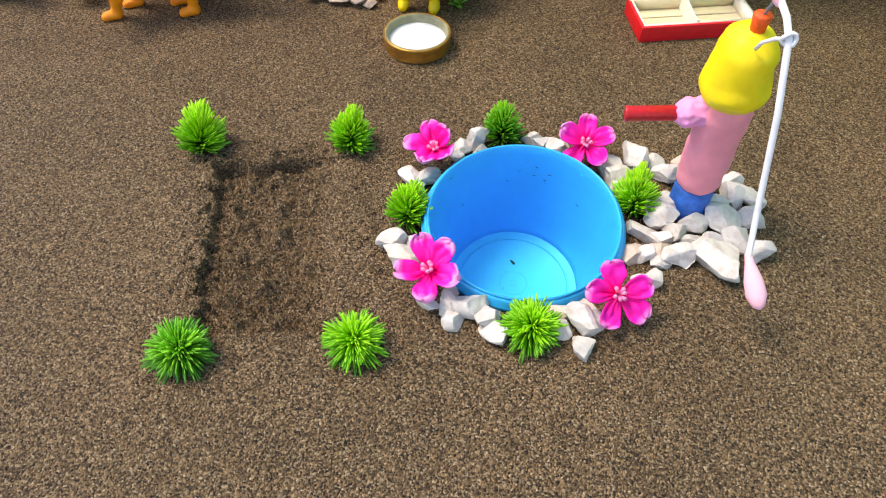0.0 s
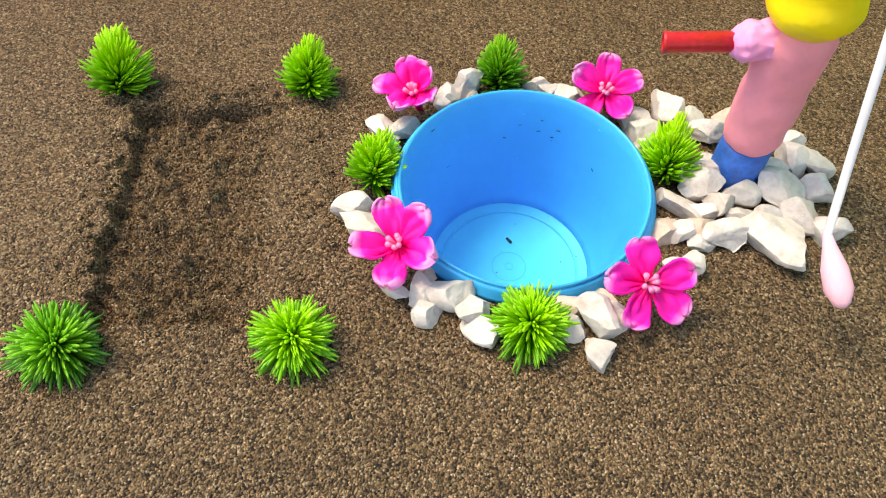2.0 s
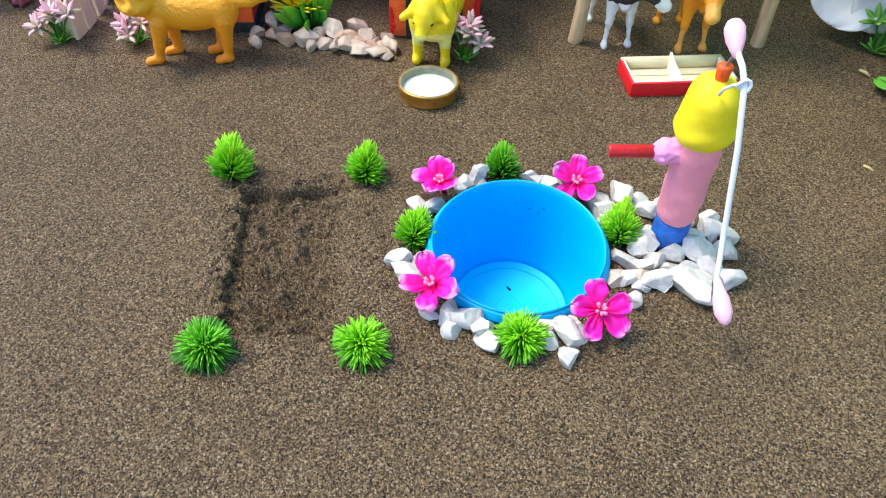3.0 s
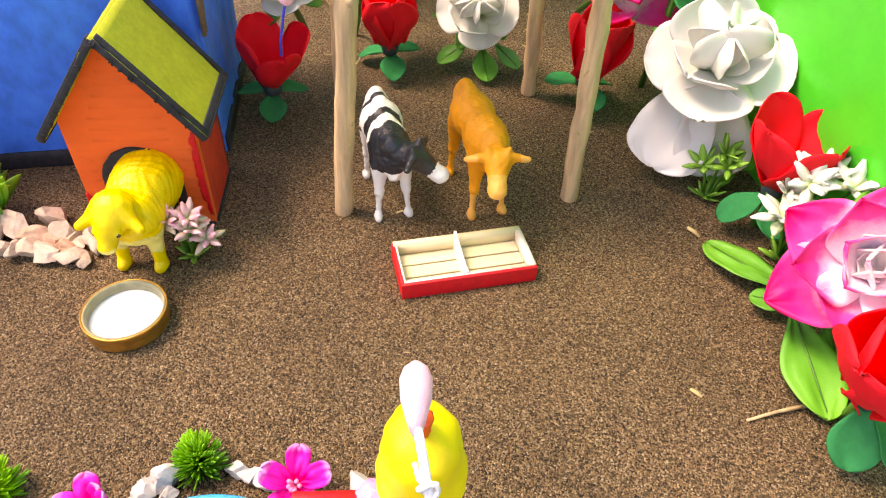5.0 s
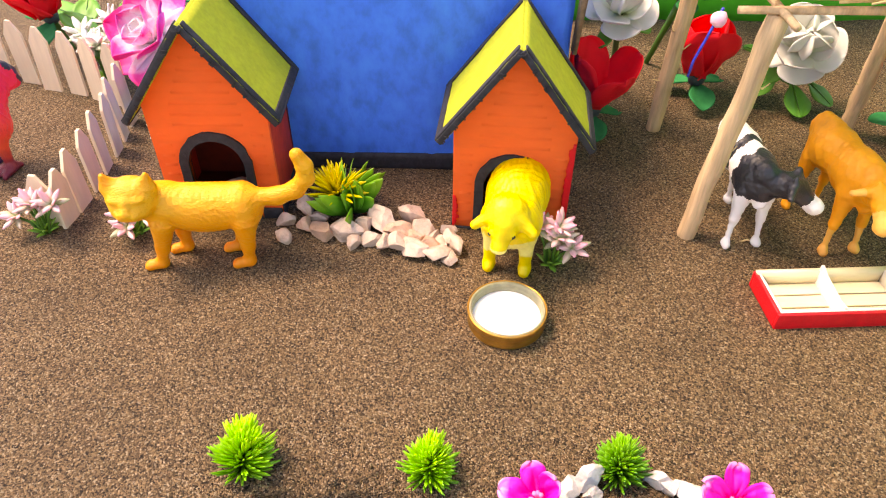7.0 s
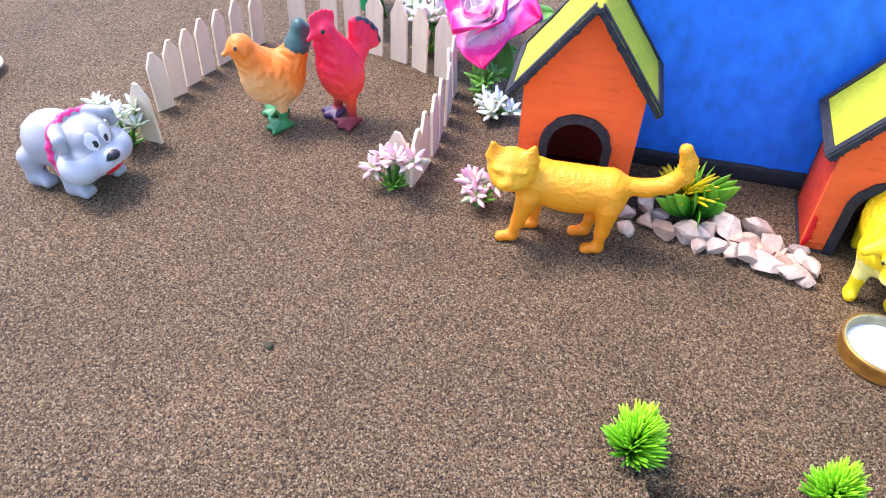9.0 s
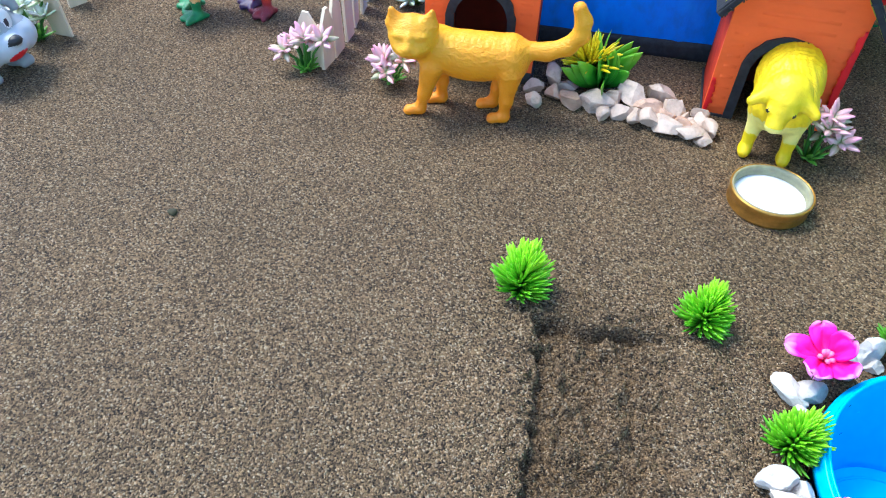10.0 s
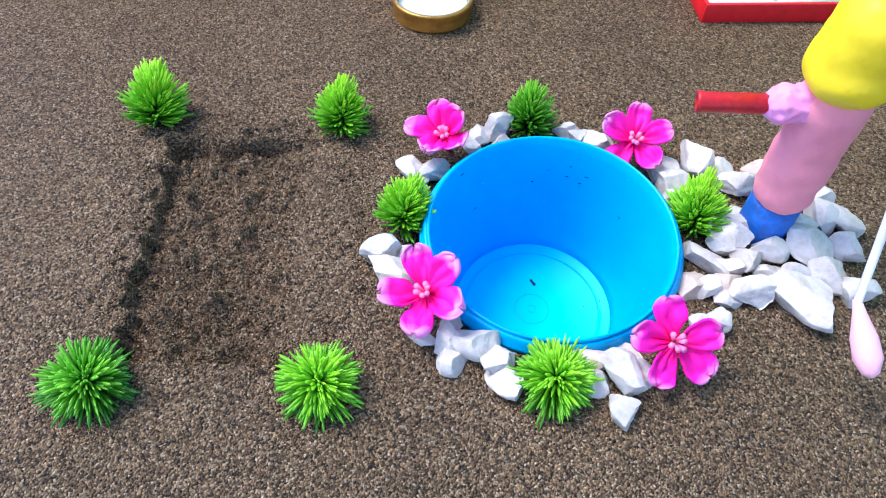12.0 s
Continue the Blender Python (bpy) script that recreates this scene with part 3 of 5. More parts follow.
# ---- blue cardboard box ----
def blue_box():
    ang = 15.0
    box = thing("cardboard_box", "large cardboard box painted bright blue with black base", "box", pose(-0.006, 0.3935, 0, 0, 0, ang))
    long, deep, high = 0.150, 0.085, 0.125
    def wall(n, a, b):
        a, b = Vector((*a, 0)), Vector((*b, 0))
        size = (b - a).length
        turn = math.degrees(math.atan2(b.y - a.y, b.x - a.x))
        def shape(u, v):
            x = size * u
            ridge = sum(0.0013 * math.exp(-((x - s) / 0.0014) ** 2) for s in (size * 0.36, size * 0.62, size * 0.83))
            return (x, -ridge + 0.0004 * noise.noise((x * 60, v * 4, 3)), high * (v + 1) / 2 - 0.003)
        m = Matrix.Translation(a) @ pose(0, 0, 0, 0, 0, turn)
        p = part("panel", sheet(shape, 60, 20, 0.003), BLUE_CARD, box, "", m)
        def band(u, v):
            return (size * u, -0.0022, 0.0035 + 0.0047 * v + 0.0005 * noise.noise((u * 40, v, 8)))
        part("base_band", sheet(band, 40, 3, 0.0012), BLACK_TRIM, p, "black painted band along the base")
    wall("front", (-long, 0), (0, 0))
    wall("side", (0, 0), (0.004, deep))
    wall("back", (0, deep + 0.004), (-long, deep + 0.004))
    wall("other", (-long - 0.003, deep), (-long - 0.003, 0))
    part("lid", block((-long, 0.002, high - 0.003), (0.002, deep, high), 0.0006), BLUE_CARD, box)
    for dx in (0.0, 0.0035):
        part("torn_edge", tube([(0.003, -0.001 - dx, 0.06), (0.0042, -0.0015 - dx, 0.085), (0.0032, -0.001 - dx, 0.124)], [0.001, 0.0015, 0.0012], 6), BROWN_CARD, box, "torn brown cardboard edge")


blue_box()


# ---- toy houses ----
def outline_plate(points, y0, y1, holes=(), bm=None):
    """An upright plate in the xz plane with a hole cut to its lower edge."""
    bm = bm or bmesh.new()
    front = [bm.verts.new((x, y0, z)) for x, z in points]
    back = [bm.verts.new((x, y1, z)) for x, z in points]
    n = len(points)
    bm.faces.new(front)
    bm.faces.new(back[::-1])
    for i in range(n):
        bm.faces.new((front[i], back[i], back[(i + 1) % n], front[(i + 1) % n]))
    bmesh.ops.recalc_face_normals(bm, faces=bm.faces)
    bmesh.ops.triangulate(bm, faces=[f for f in bm.faces if len(f.verts) > 4])
    return bm


def arch(half, top, n=14, foot=0.0):
    """Points of a round-headed opening from its right foot over the top to its left foot."""
    spring = top - half * 0.95
    return [(half * 1.04, foot), (half * 1.04, spring)] + [(half * math.cos(math.pi * i / n), spring + half * 0.95 * math.sin(math.pi * i / n)) for i in range(1, n)] + [(-half * 1.04, spring), (-half * 1.04, foot)]


def toy_house(label):
    half, side, apex, deep = 0.0236, 0.0540, 0.0855, 0.036
    rh, rise, over, rdeep = 0.0288, 0.0385, 0.006, 0.045
    house = thing("toy_house", label, "toy house", Matrix())
    door = arch(0.0108, 0.0392)
    ring = [(x * (1 + 0.05 * noise.noise((x * 300, z * 300, 2))), z * (1 + 0.02 * noise.noise((x * 260, z * 260, 6))) if z else z) for x, z in arch(0.0142, 0.0430)]
    front = [(-half, 0.0), (-half - 0.0003, side + 0.0012), (0, apex + 0.0016), (half + 0.0003, side + 0.0012), (half, 0.0)] + door
    fw = part("front_wall", outline_plate(front, 0.0, 0.0024), ORANGE_CARD, house, "orange painted corrugated card", smooth=False)
    part("door_trim", outline_plate(ring + door[::-1], -0.0012, 0.0028), BLACK_TRIM, fw, "black painted arch round the doorway", smooth=False)
    for i in range(16):
        z = 0.0085 + i * 0.0047
        w = (half if z < side else half * (apex - z) / (apex - side)) * 0.96
        if w < 0.003:
            continue
        for x0, x1 in (((-w, w),) if z > 0.0445 else ((-w, -0.0146), (0.0146, w))):
            sway = random.uniform(-0.0003, 0.0003)
            part("ridge", tube([(x0, 0.00255, z), (0.5 * (x0 + x1), 0.00245, z + sway), (x1, 0.00255, z)], 0.0026, 12), ORANGE_CARD, fw)
    for s in (-1, 1):
        wall = part("side_wall", block((min(s * half, s * (half - 0.0024)), 0.0024, 0), (max(s * half, s * (half - 0.0024)), deep, side - 0.001), 0.0003), SHADED_CARD, house, "red-orange card side with its shade in the colour")
        part("base_band", block((min(s * half, s * (half + 0.0008)), 0.001, 0), (max(s * half, s * (half + 0.0008)), deep, 0.006), 0.0003), BLACK_TRIM, wall, "black painted base")
        part("foot_band", block((min(s * half, s * 0.0152), -0.0009, 0), (max(s * half, s * 0.0152), 0.0, 0.0055), 0.0003), BLACK_TRIM, fw, "black painted base")
    for edge, z0, z1, wide in ((half, 0.010, 0.050, 0.0062), (-half, 0.006, 0.022, 0.0048)):
        def tear(u, v, edge=edge, z0=z0, z1=z1, wide=wide):
            z = z0 + (z1 - z0) * u
            w = wide * (0.35 + 0.65 * abs(noise.noise((u * 5, edge * 90, 1))) + 0.25 * noise.noise((u * 17, edge * 90, 4))) * math.sin(math.pi * (0.08 + 0.84 * u)) ** 0.5
            return (edge - math.copysign(w * (v + 1) / 2, edge), -0.0010 - 0.0007 * abs(noise.noise((u * 14, v * 2, edge * 50))), z)
        part("torn_paper", sheet(tear, 26, 4, 0.0004), RED_PAINT, fw, "torn bright red paper edge")
    back = [(-half, 0.0), (-half, side), (0, apex), (half, side), (half, 0.0)]
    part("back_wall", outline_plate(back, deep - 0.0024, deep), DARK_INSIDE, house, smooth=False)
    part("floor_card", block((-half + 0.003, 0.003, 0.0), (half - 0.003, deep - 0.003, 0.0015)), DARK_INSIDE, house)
    slope = math.atan2(rise, rh)
    length = math.hypot(rise, rh)
    for s in (-1, 1):
        m = Matrix.Translation((0, -over, apex + 0.0035)) @ (Matrix.Rotation(math.pi, 4, "Z") @ Matrix.Translation((0, -rdeep, 0)) if s < 0 else Matrix()) @ Matrix.Rotation(slope, 4, "Y")
        def plate(u, v, s=s):
            return (length * u, rdeep * (v + 1) / 2 + 0.0004 * noise.noise((u * 30, s * 5 + round(v), 1)), 0.0004 * noise.noise((u * 5, v * 3, s)))
        roof = part("roof_panel", sheet(plate, 16, 12, 0.0024), ROOF_GREEN, house, "lime green card with black border", m)
        w = 0.0031
        for lo, hi in (((0, 0, 0.0009), (length, w, 0.0019)), ((0, rdeep - w, 0.0009), (length, rdeep, 0.0019)), ((length - w, w, 0.0009), (length, rdeep - w, 0.0019))):
            part("border", block(lo, hi, 0.0004), BLACK_TRIM, roof, "black painted border")
        for y in (-0.0010, rdeep - 0.0002):
            part("cut_edge", block((0.0, y, -0.0011), (length + 0.0006, y + 0.0009, 0.0012), 0.0003), BLACK_TRIM, roof, "ragged black cut edge")
        part("eave_edge", block((length - 0.0002, 0.0, -0.0016), (length + 0.0008, rdeep, 0.0019), 0.0004), BLACK_TRIM, roof, "black cut edge")
        face = -0.0012 if s > 0 else rdeep + 0.0012
        for i in range(13):
            x = length * random.random()
            part("torn_flute", tube([(x, face, -0.0012), (x + random.uniform(-0.001, 0.001), face * 1.02, random.uniform(-0.0004, 0.0012))], [0.0004, 0.0002], 5), BLACK_TRIM, roof)
    return house


h_one = toy_house("orange card toy house with lime roof behind the cat")
h_one.matrix_basis = pose(-0.1345, 0.3160, 0.0, 0, 0, 15.7)
tagged(h_one, group="toy houses")
h_two = copy_thing(h_one, pose(-0.0163, 0.3405, -0.0045, 0, 0, 9.5))
tagged(h_two, "orange card toy house with yellow sheep in its doorway")
for piece in [c for c in h_one.children_recursive if c.name.startswith("torn_paper")]:
    bpy.data.objects.remove(piece)


# ---- shelter of sticks ----
def shelter():
    sh = thing("stick_shelter", "shelter of four peeled stick posts with straw roof", "shelter", Matrix())
    feet = [(0.0566, 0.3592), (0.1537, 0.3812), (0.1352, 0.4690), (0.0393, 0.4437)]
    tops = [(0.0655, 0.3560), (0.1515, 0.3760), (0.1322, 0.4560), (0.0430, 0.4390)]
    for n, ((x, y), (u, v)) in enumerate(zip(feet, tops)):
        pts, rad = [], []
        for i in range(13):
            t = i / 12
            pts.append((x + (u - x) * t + 0.0008 * noise.noise((t * 5, n, 0)), y + (v - y) * t + 0.0008 * noise.noise((t * 5, n, 4)), -0.006 + 0.104 * t))
            rad.append(0.0039 * (1 + 0.24 * noise.noise((t * 9, n * 3, 2))))
        post = part("post", tube(pts, rad, 9), WOOD, sh, "peeled, knotty stick")
        for i in range(5):
            p = Vector(pts[random.randint(3, 10)])
            q = p + Vector((random.uniform(-1, 1), random.uniform(-1, 0.3), 0)).normalized() * 0.0042
            part("splinter", tube([p, q, q + Vector((random.uniform(-0.003, 0.003), -0.001, random.uniform(0.0, 0.004)))], [0.0006, 0.0004, 0.0002], 5), STRAW, post)
    for a, b in ((0, 1), (1, 2), (2, 3), (3, 0)):
        p, q = Vector((*tops[a], 0.0995)), Vector((*tops[b], 0.0995))
        w = (q - p).normalized() * 0.014
        part("beam", tube([p - w, (p + q) / 2 + Vector((0, 0, 0.001)), q + w], [0.0014, 0.0016, 0.0013], 8), WOOD, sh)
    m = Matrix.Translation((0.0965, 0.410, 0.1045)) @ pose(0, 0, 0, 0, 0, 13)
    bm = bmesh.new()
    for i in range(560):
        x, y, z = random.uniform(-0.050, 0.050), random.uniform(-0.053, 0.053), random.uniform(-0.0008, 0.0032)
        a = random.gauss(0, 0.09) + (random.uniform(-0.5, 0.5) if random.random() < 0.12 else 0)
        s = random.uniform(0.012, 0.03)
        d = Vector((math.cos(a) * s, math.sin(a) * s, random.uniform(-0.001, 0.001)))
        tube([Vector((x, y, z)) - d, (x, y, z + 0.0006), Vector((x, y, z)) + d], random.uniform(0.0003, 0.0006), 4, bm)
    part("straw_mat", bm, STRAW, sh, "matted dry straw", m)
    bm = bmesh.new()
    for i in range(90):
        a = random.uniform(0, 6.28)
        p = Vector((random.uniform(0.0, 0.055), random.uniform(-0.060, -0.054), random.uniform(-0.001, 0.004)))
        d = Vector((math.cos(a), 0.4 * math.sin(a), random.uniform(-0.4, 0.4))) * 0.0045
        tube([p - d, p + d], [0.0006, 0.0004], 4, bm, 0.3)
    part("tinsel", bm, TINSEL, sh, "dark blue tinsel along the eave", m)
    part("hanging_thread", tube([(0.047, 0.352, 0.1), (0.0445, 0.352, 0.09), (0.042, 0.353, 0.080), (0.0415, 0.353, 0.074)], 0.0005, 6), TINSEL, sh, "blue thread")
    part("bead", skin_mesh_ball(0.0028), COTTON, sh, "pale knotted bead", Matrix.Translation((0.0465, 0.351, 0.0965)))


def skin_mesh_ball(r):
    bm = bmesh.new()
    bmesh.ops.create_icosphere(bm, subdivisions=2, radius=r)
    for v in bm.verts:
        v.co *= 1 + 0.15 * noise.noise(v.co * 600)
    return bm


shelter()


# ---- picket fence ----
def picket(parent, x, y, turn, high, wide, lean=0.0, label=""):
    w = wide / 2
    pts = [(-w, -0.004), (-w * 0.98, high - w * 1.5), (-w * 0.25, high), (w * 0.2, high * 0.995), (w, high - w * 1.4), (w * 1.02, -0.004)]
    part("picket", outline_plate(pts, -0.0007, 0.0007), PICKET, parent, label, pose(x, y, 0, lean, 0, turn), smooth=False)


def fence(label, rows):
    f = thing("picket_fence", label, "fence", Matrix())
    for x, y, turn, high, wide in rows:
        picket(f, x, y, turn + random.uniform(-6, 6), high, wide, random.uniform(-4, 4))


fence("row of pale wooden pickets beside the grey dog", [(-0.3225, 0.2575, 8, 0.031, 0.0105), (-0.340, 0.283, 80, 0.030, 0.0092), (-0.3445, 0.2965, 82, 0.031, 0.0092), (-0.3475, 0.3100, 84, 0.031, 0.0092), (-0.3495, 0.3235, 86, 0.031, 0.0092), (-0.3505, 0.3370, 86, 0.031, 0.0092), (-0.3505, 0.3505, 88, 0.032, 0.0092), (-0.349, 0.365, 80, 0.032, 0.0092)])
fence("row of pale wooden pickets behind the hen and rooster", [(-0.335, 0.386, 12, 0.037, 0.0112), (-0.3185, 0.3945, 5, 0.037, 0.0112), (-0.3015, 0.3955, 4, 0.037, 0.0108), (-0.2845, 0.3915, -4, 0.036, 0.0112), (-0.2675, 0.3915, -3, 0.036, 0.0112), (-0.2520, 0.3885, -8, 0.036, 0.0108), (-0.2360, 0.3870, -10, 0.036, 0.0108)])
fence("row of pale wooden pickets beside the toy house", [(-0.2215, 0.3735, -70, 0.033, 0.0092), (-0.2165, 0.3600, -72, 0.033, 0.0092), (-0.2115, 0.3470, -72, 0.032, 0.0092), (-0.2075, 0.3330, -74, 0.031, 0.0092), (-0.2030, 0.3200, -74, 0.030, 0.0092), (-0.2000, 0.3060, -78, 0.029, 0.0105), (-0.1985, 0.2945, -80, 0.027, 0.0105), (-0.2055, 0.2905, 12, 0.025, 0.0115)])


# ---- bowl set in the sand ----
def bowl():
    b = thing("plastic_bowl", "bright blue round plastic bowl sunk in the sand", "bowl", BOWL)
    R, base, depth = BOWL_R, 0.0258, 0.0425
    wall = []
    for i in range(13):
        t = i / 12
        cove = 0.0012 * max(0.0, (t - 0.82) / 0.18) ** 2.2
        wall.append((R + (base - R) * t ** 0.9 - cove, -depth * t))
    inner = [(r - 0.0009, z + (0.0009 if i == 12 else 0)) for i, (r, z) in enumerate(wall)]
    part("wall", lathe(wall[::-1] + [(R - 0.0004, 0.0005)] + inner, 96, closed=True), BOWL_BLUE, b)
    part("rim", lathe([(R - 0.0002, -0.0004), (R + 0.0009, -0.0010), (R + 0.0010, -0.0026), (R + 0.0018, -0.0030), (R + 0.0019, -0.0052), (R + 0.0004, -0.0056), (R - 0.0010, -0.004)], 96, 0.0001, closed=True), BOWL_BLUE, b, "stepped outer rim")
    d = -depth
    floor_disc = part("base_disc", lathe([(0.0246, d - 0.001), (0.0250, d + 0.0016), (0.0238, d + 0.0011), (0.0214, d + 0.0008), (0.0206, d + 0.0004), (0.0060, d + 0.0005), (0.0001, d + 0.0005)], 72), BOWL_BRIGHT, b, "moulded base with its brightness from light in the colour")
    part("moulding_ring", lathe([(0.0202, d + 0.0003), (0.0208, d + 0.0009), (0.0214, d + 0.0005)], 72, closed=True), BOWL_BRIGHT, floor_disc)
    part("centre_ring", lathe([(0.0050, d + 0.0004), (0.00515, d + 0.00062), (0.0053, d + 0.0004)], 48, closed=True), BOWL_BLUE, floor_disc)
    part("gate_mark", lathe([(0.0011, d + 0.0004), (0.0012, d + 0.00065), (0.0013, d + 0.0004)], 24, closed=True), BOWL_BLUE, floor_disc)
    for i in range(11):
        a, r = random.uniform(0, 6.28), random.uniform(0.004, 0.0235)
        q = Vector((r * math.cos(a), r * math.sin(a), d + 0.0009))
        s = random.uniform(0.00010, 0.00020)
        part("speck", tube([q, q + Vector((random.uniform(-1, 1), random.uniform(-1, 1), 0)) * s * 2], s, 5), SPECK, b)
    part("speck", tube([(0.001, 0.0085, d + 0.0009), (-0.0004, 0.0102, d + 0.0010)], [0.0005, 0.00035], 6), SPECK, b)
    for i in range(16):
        a, t = random.uniform(0.5, 2.7), random.uniform(0.05, 0.55)
        r = R + (base - R) * t ** 0.9 - 0.00095
        q = Vector((r * math.cos(a), r * math.sin(a), -depth * t))
        s = random.uniform(0.0001, 0.0002)
        part("scuff", tube([q, q + Vector((-math.sin(a), math.cos(a), random.uniform(-0.6, 0.6))) * s * random.uniform(2, 9)], s * 0.8, 4), SPECK if i % 3 else BOWL_BRIGHT, b)


bowl()


# ---- stones ----
def stone(x, y, half, mat, label, group, aspect=0.0, z=None, k=1.0):
    """A broken quartz lump: a ball split by a few random planes, its arrises chipped."""
    bm = bmesh.new()
    bmesh.ops.create_icosphere(bm, subdivisions=4, radius=1.0)
    cuts = []
    for i in range(11):
        n = Vector((random.gauss(0, 1), random.gauss(0, 1), random.gauss(0, 1))).normalized()
        cuts.append((n, random.uniform(0.40, 0.82)))
    sx, sy, sz = half * random.uniform(1.25, 1.6) * k, half * k * random.uniform(0.95, 1.25), half * k * random.uniform(0.85, 1.15)
    seed = Vector((random.uniform(0, 90), 0, 0))
    for v in bm.verts:
        for n, d in cuts:
            over = v.co.dot(n) - d - 0.05 * noise.noise(v.co * 3 + seed)
            if over > 0:
                v.co -= n * over
        v.co *= 1 + 0.05 * noise.noise(v.co * 2.2 + seed) + 0.025 * noise.noise(v.co * 8 + seed)
        v.co = Vector((v.co.x * sx, v.co.y * sy, v.co.z * sz))
    low = min(v.co.z for v in bm.verts)
    ob = single("stone", bm, mat, label, "stone", pose(x, y, -low - 0.0010 if z is None else z - low, 0, 0, random.uniform(-60, 60) + aspect), group)
    ob.data.set_sharp_from_angle(angle=radians(24))
    return ob


RIM_STONES = [(0.0110, 0.2059, 0.0042), (0.0167, 0.2072, 0.0040), (0.0155, 0.2000, 0.0023), (0.0124, 0.1746, 0.0037), (0.0184, 0.1756, 0.0029), (0.0160, 0.1692, 0.0050),
              (0.0285, 0.1535, 0.0033), (0.0356, 0.1536, 0.0038), (0.0375, 0.1495, 0.0036), (0.0350, 0.1590, 0.0029), (0.0429, 0.1554, 0.0050), (0.0490, 0.1515, 0.0040), (0.0515, 0.1485, 0.0041)]
FRONT_STONES = [(0.0700, 0.1580, 0.0042), (0.0701, 0.1536, 0.0031), (0.0759, 0.1547, 0.0049), (0.0775, 0.1612, 0.0032), (0.0813, 0.1573, 0.0037), (0.0770, 0.1480, 0.0040)]
BACK_STONES = [(0.0259, 0.2263, 0.0033), (0.0306, 0.2300, 0.0045), (0.0247, 0.2205, 0.0030), (0.0325, 0.2262, 0.0025), (0.0509, 0.2345, 0.0031), (0.0545, 0.2340, 0.0034), (0.0606, 0.2335, 0.0036),
               (0.0787, 0.2276, 0.0045), (0.0830, 0.2223, 0.0048), (0.0884, 0.2316, 0.0053), (0.0850, 0.2164, 0.0034)]
PUMP_STONES = [(0.0905, 0.1869, 0.0042), (0.0935, 0.1966, 0.0049), (0.0955, 0.1872, 0.0038), (0.0988, 0.1952, 0.0035), (0.0990, 0.1849, 0.0029), (0.0968, 0.1782, 0.0032), (0.0928, 0.1748, 0.0030), (0.0995, 0.1907, 0.0032),
               (0.0970, 0.2316, 0.0045), (0.1016, 0.2255, 0.0049), (0.1000, 0.2102, 0.0054), (0.1076, 0.2358, 0.0038), (0.0993, 0.2041, 0.0050)]
PATCH_STONES = [(0.1020, 0.2160, 0.0040), (0.1043, 0.1990, 0.0044), (0.1084, 0.2035, 0.0050), (0.1105, 0.1976, 0.0037), (0.1062, 0.1889, 0.0048), (0.1179, 0.2070, 0.0056), (0.1162, 0.1974, 0.0038), (0.1180, 0.1895, 0.0068),
                (0.1243, 0.1998, 0.0050), (0.1300, 0.2094, 0.0048), (0.1284, 0.2205, 0.0048), (0.1236, 0.2187, 0.0043), (0.1301, 0.1970, 0.0048), (0.1229, 0.2267, 0.0035), (0.1180, 0.2150, 0.0044), (0.1130, 0.2260, 0.0040)]
for x, y, s in RIM_STONES + FRONT_STONES + BACK_STONES:
    stone(x, y, s * 1.05, QUARTZ, "white quartz pebble set round the blue bowl", "stones round the bowl")
for x, y, s in PUMP_STONES + PATCH_STONES:
    stone(x, y, s * 1.0, QUARTZ, "white quartz pebble beside the clay pump", "stones round the pump")
HOUSE_STONES = [(-0.1093, 0.3192, 0.0050), (-0.1028, 0.3275, 0.0056), (-0.1055, 0.3084, 0.0045), (-0.0907, 0.3150, 0.0060), (-0.0808, 0.3180, 0.0068), (-0.0687, 0.3275, 0.0078), (-0.0679, 0.3165, 0.0051), (-0.0596, 0.3235, 0.0060), (-0.0560, 0.3345, 0.0070),
                (-0.0488, 0.3286, 0.0060), (-0.0558, 0.3165, 0.0056), (-0.0495, 0.3145, 0.0057), (-0.0408, 0.3155, 0.0056), (-0.0340, 0.3221, 0.0054), (-0.0407, 0.3309, 0.0048), (-0.0421, 0.3228, 0.0042), (-0.0745, 0.3225, 0.0050), (-0.0630, 0.3150, 0.0046), (-0.0525, 0.3220, 0.0048), (-0.0455, 0.3195, 0.0046), (-0.0372, 0.3268, 0.0045), (-0.0462, 0.3255, 0.0044), (-0.0985, 0.3170, 0.0048), (-0.0955, 0.3245, 0.0050), (-0.0755, 0.3130, 0.0044), (-0.0350, 0.3140, 0.0044)]
for x, y, s in HOUSE_STONES:
    stone(x, y, s, PEACH, "pale peach stone between the toy houses", "stones by the houses", k=0.84)
stone(-0.1372, 0.329, 0.006, PEACH, "grey stone inside the dark doorway", "", z=0.0015)


# ---- plastic grass tufts ----
def needle_bm(bm, base, way, length, r, rise=-0.12):
    """One strap-like needle; rise bends its tip up or down."""
    bend = Vector((0, 0, rise * length))
    tube([base, base + way * length * 0.5 + bend * 0.18, base + way * length * 0.85 + bend * 0.7, base + way * length + bend], [r * 0.75, r, r * 0.8, r * 0.28], 5, bm, 0.6)


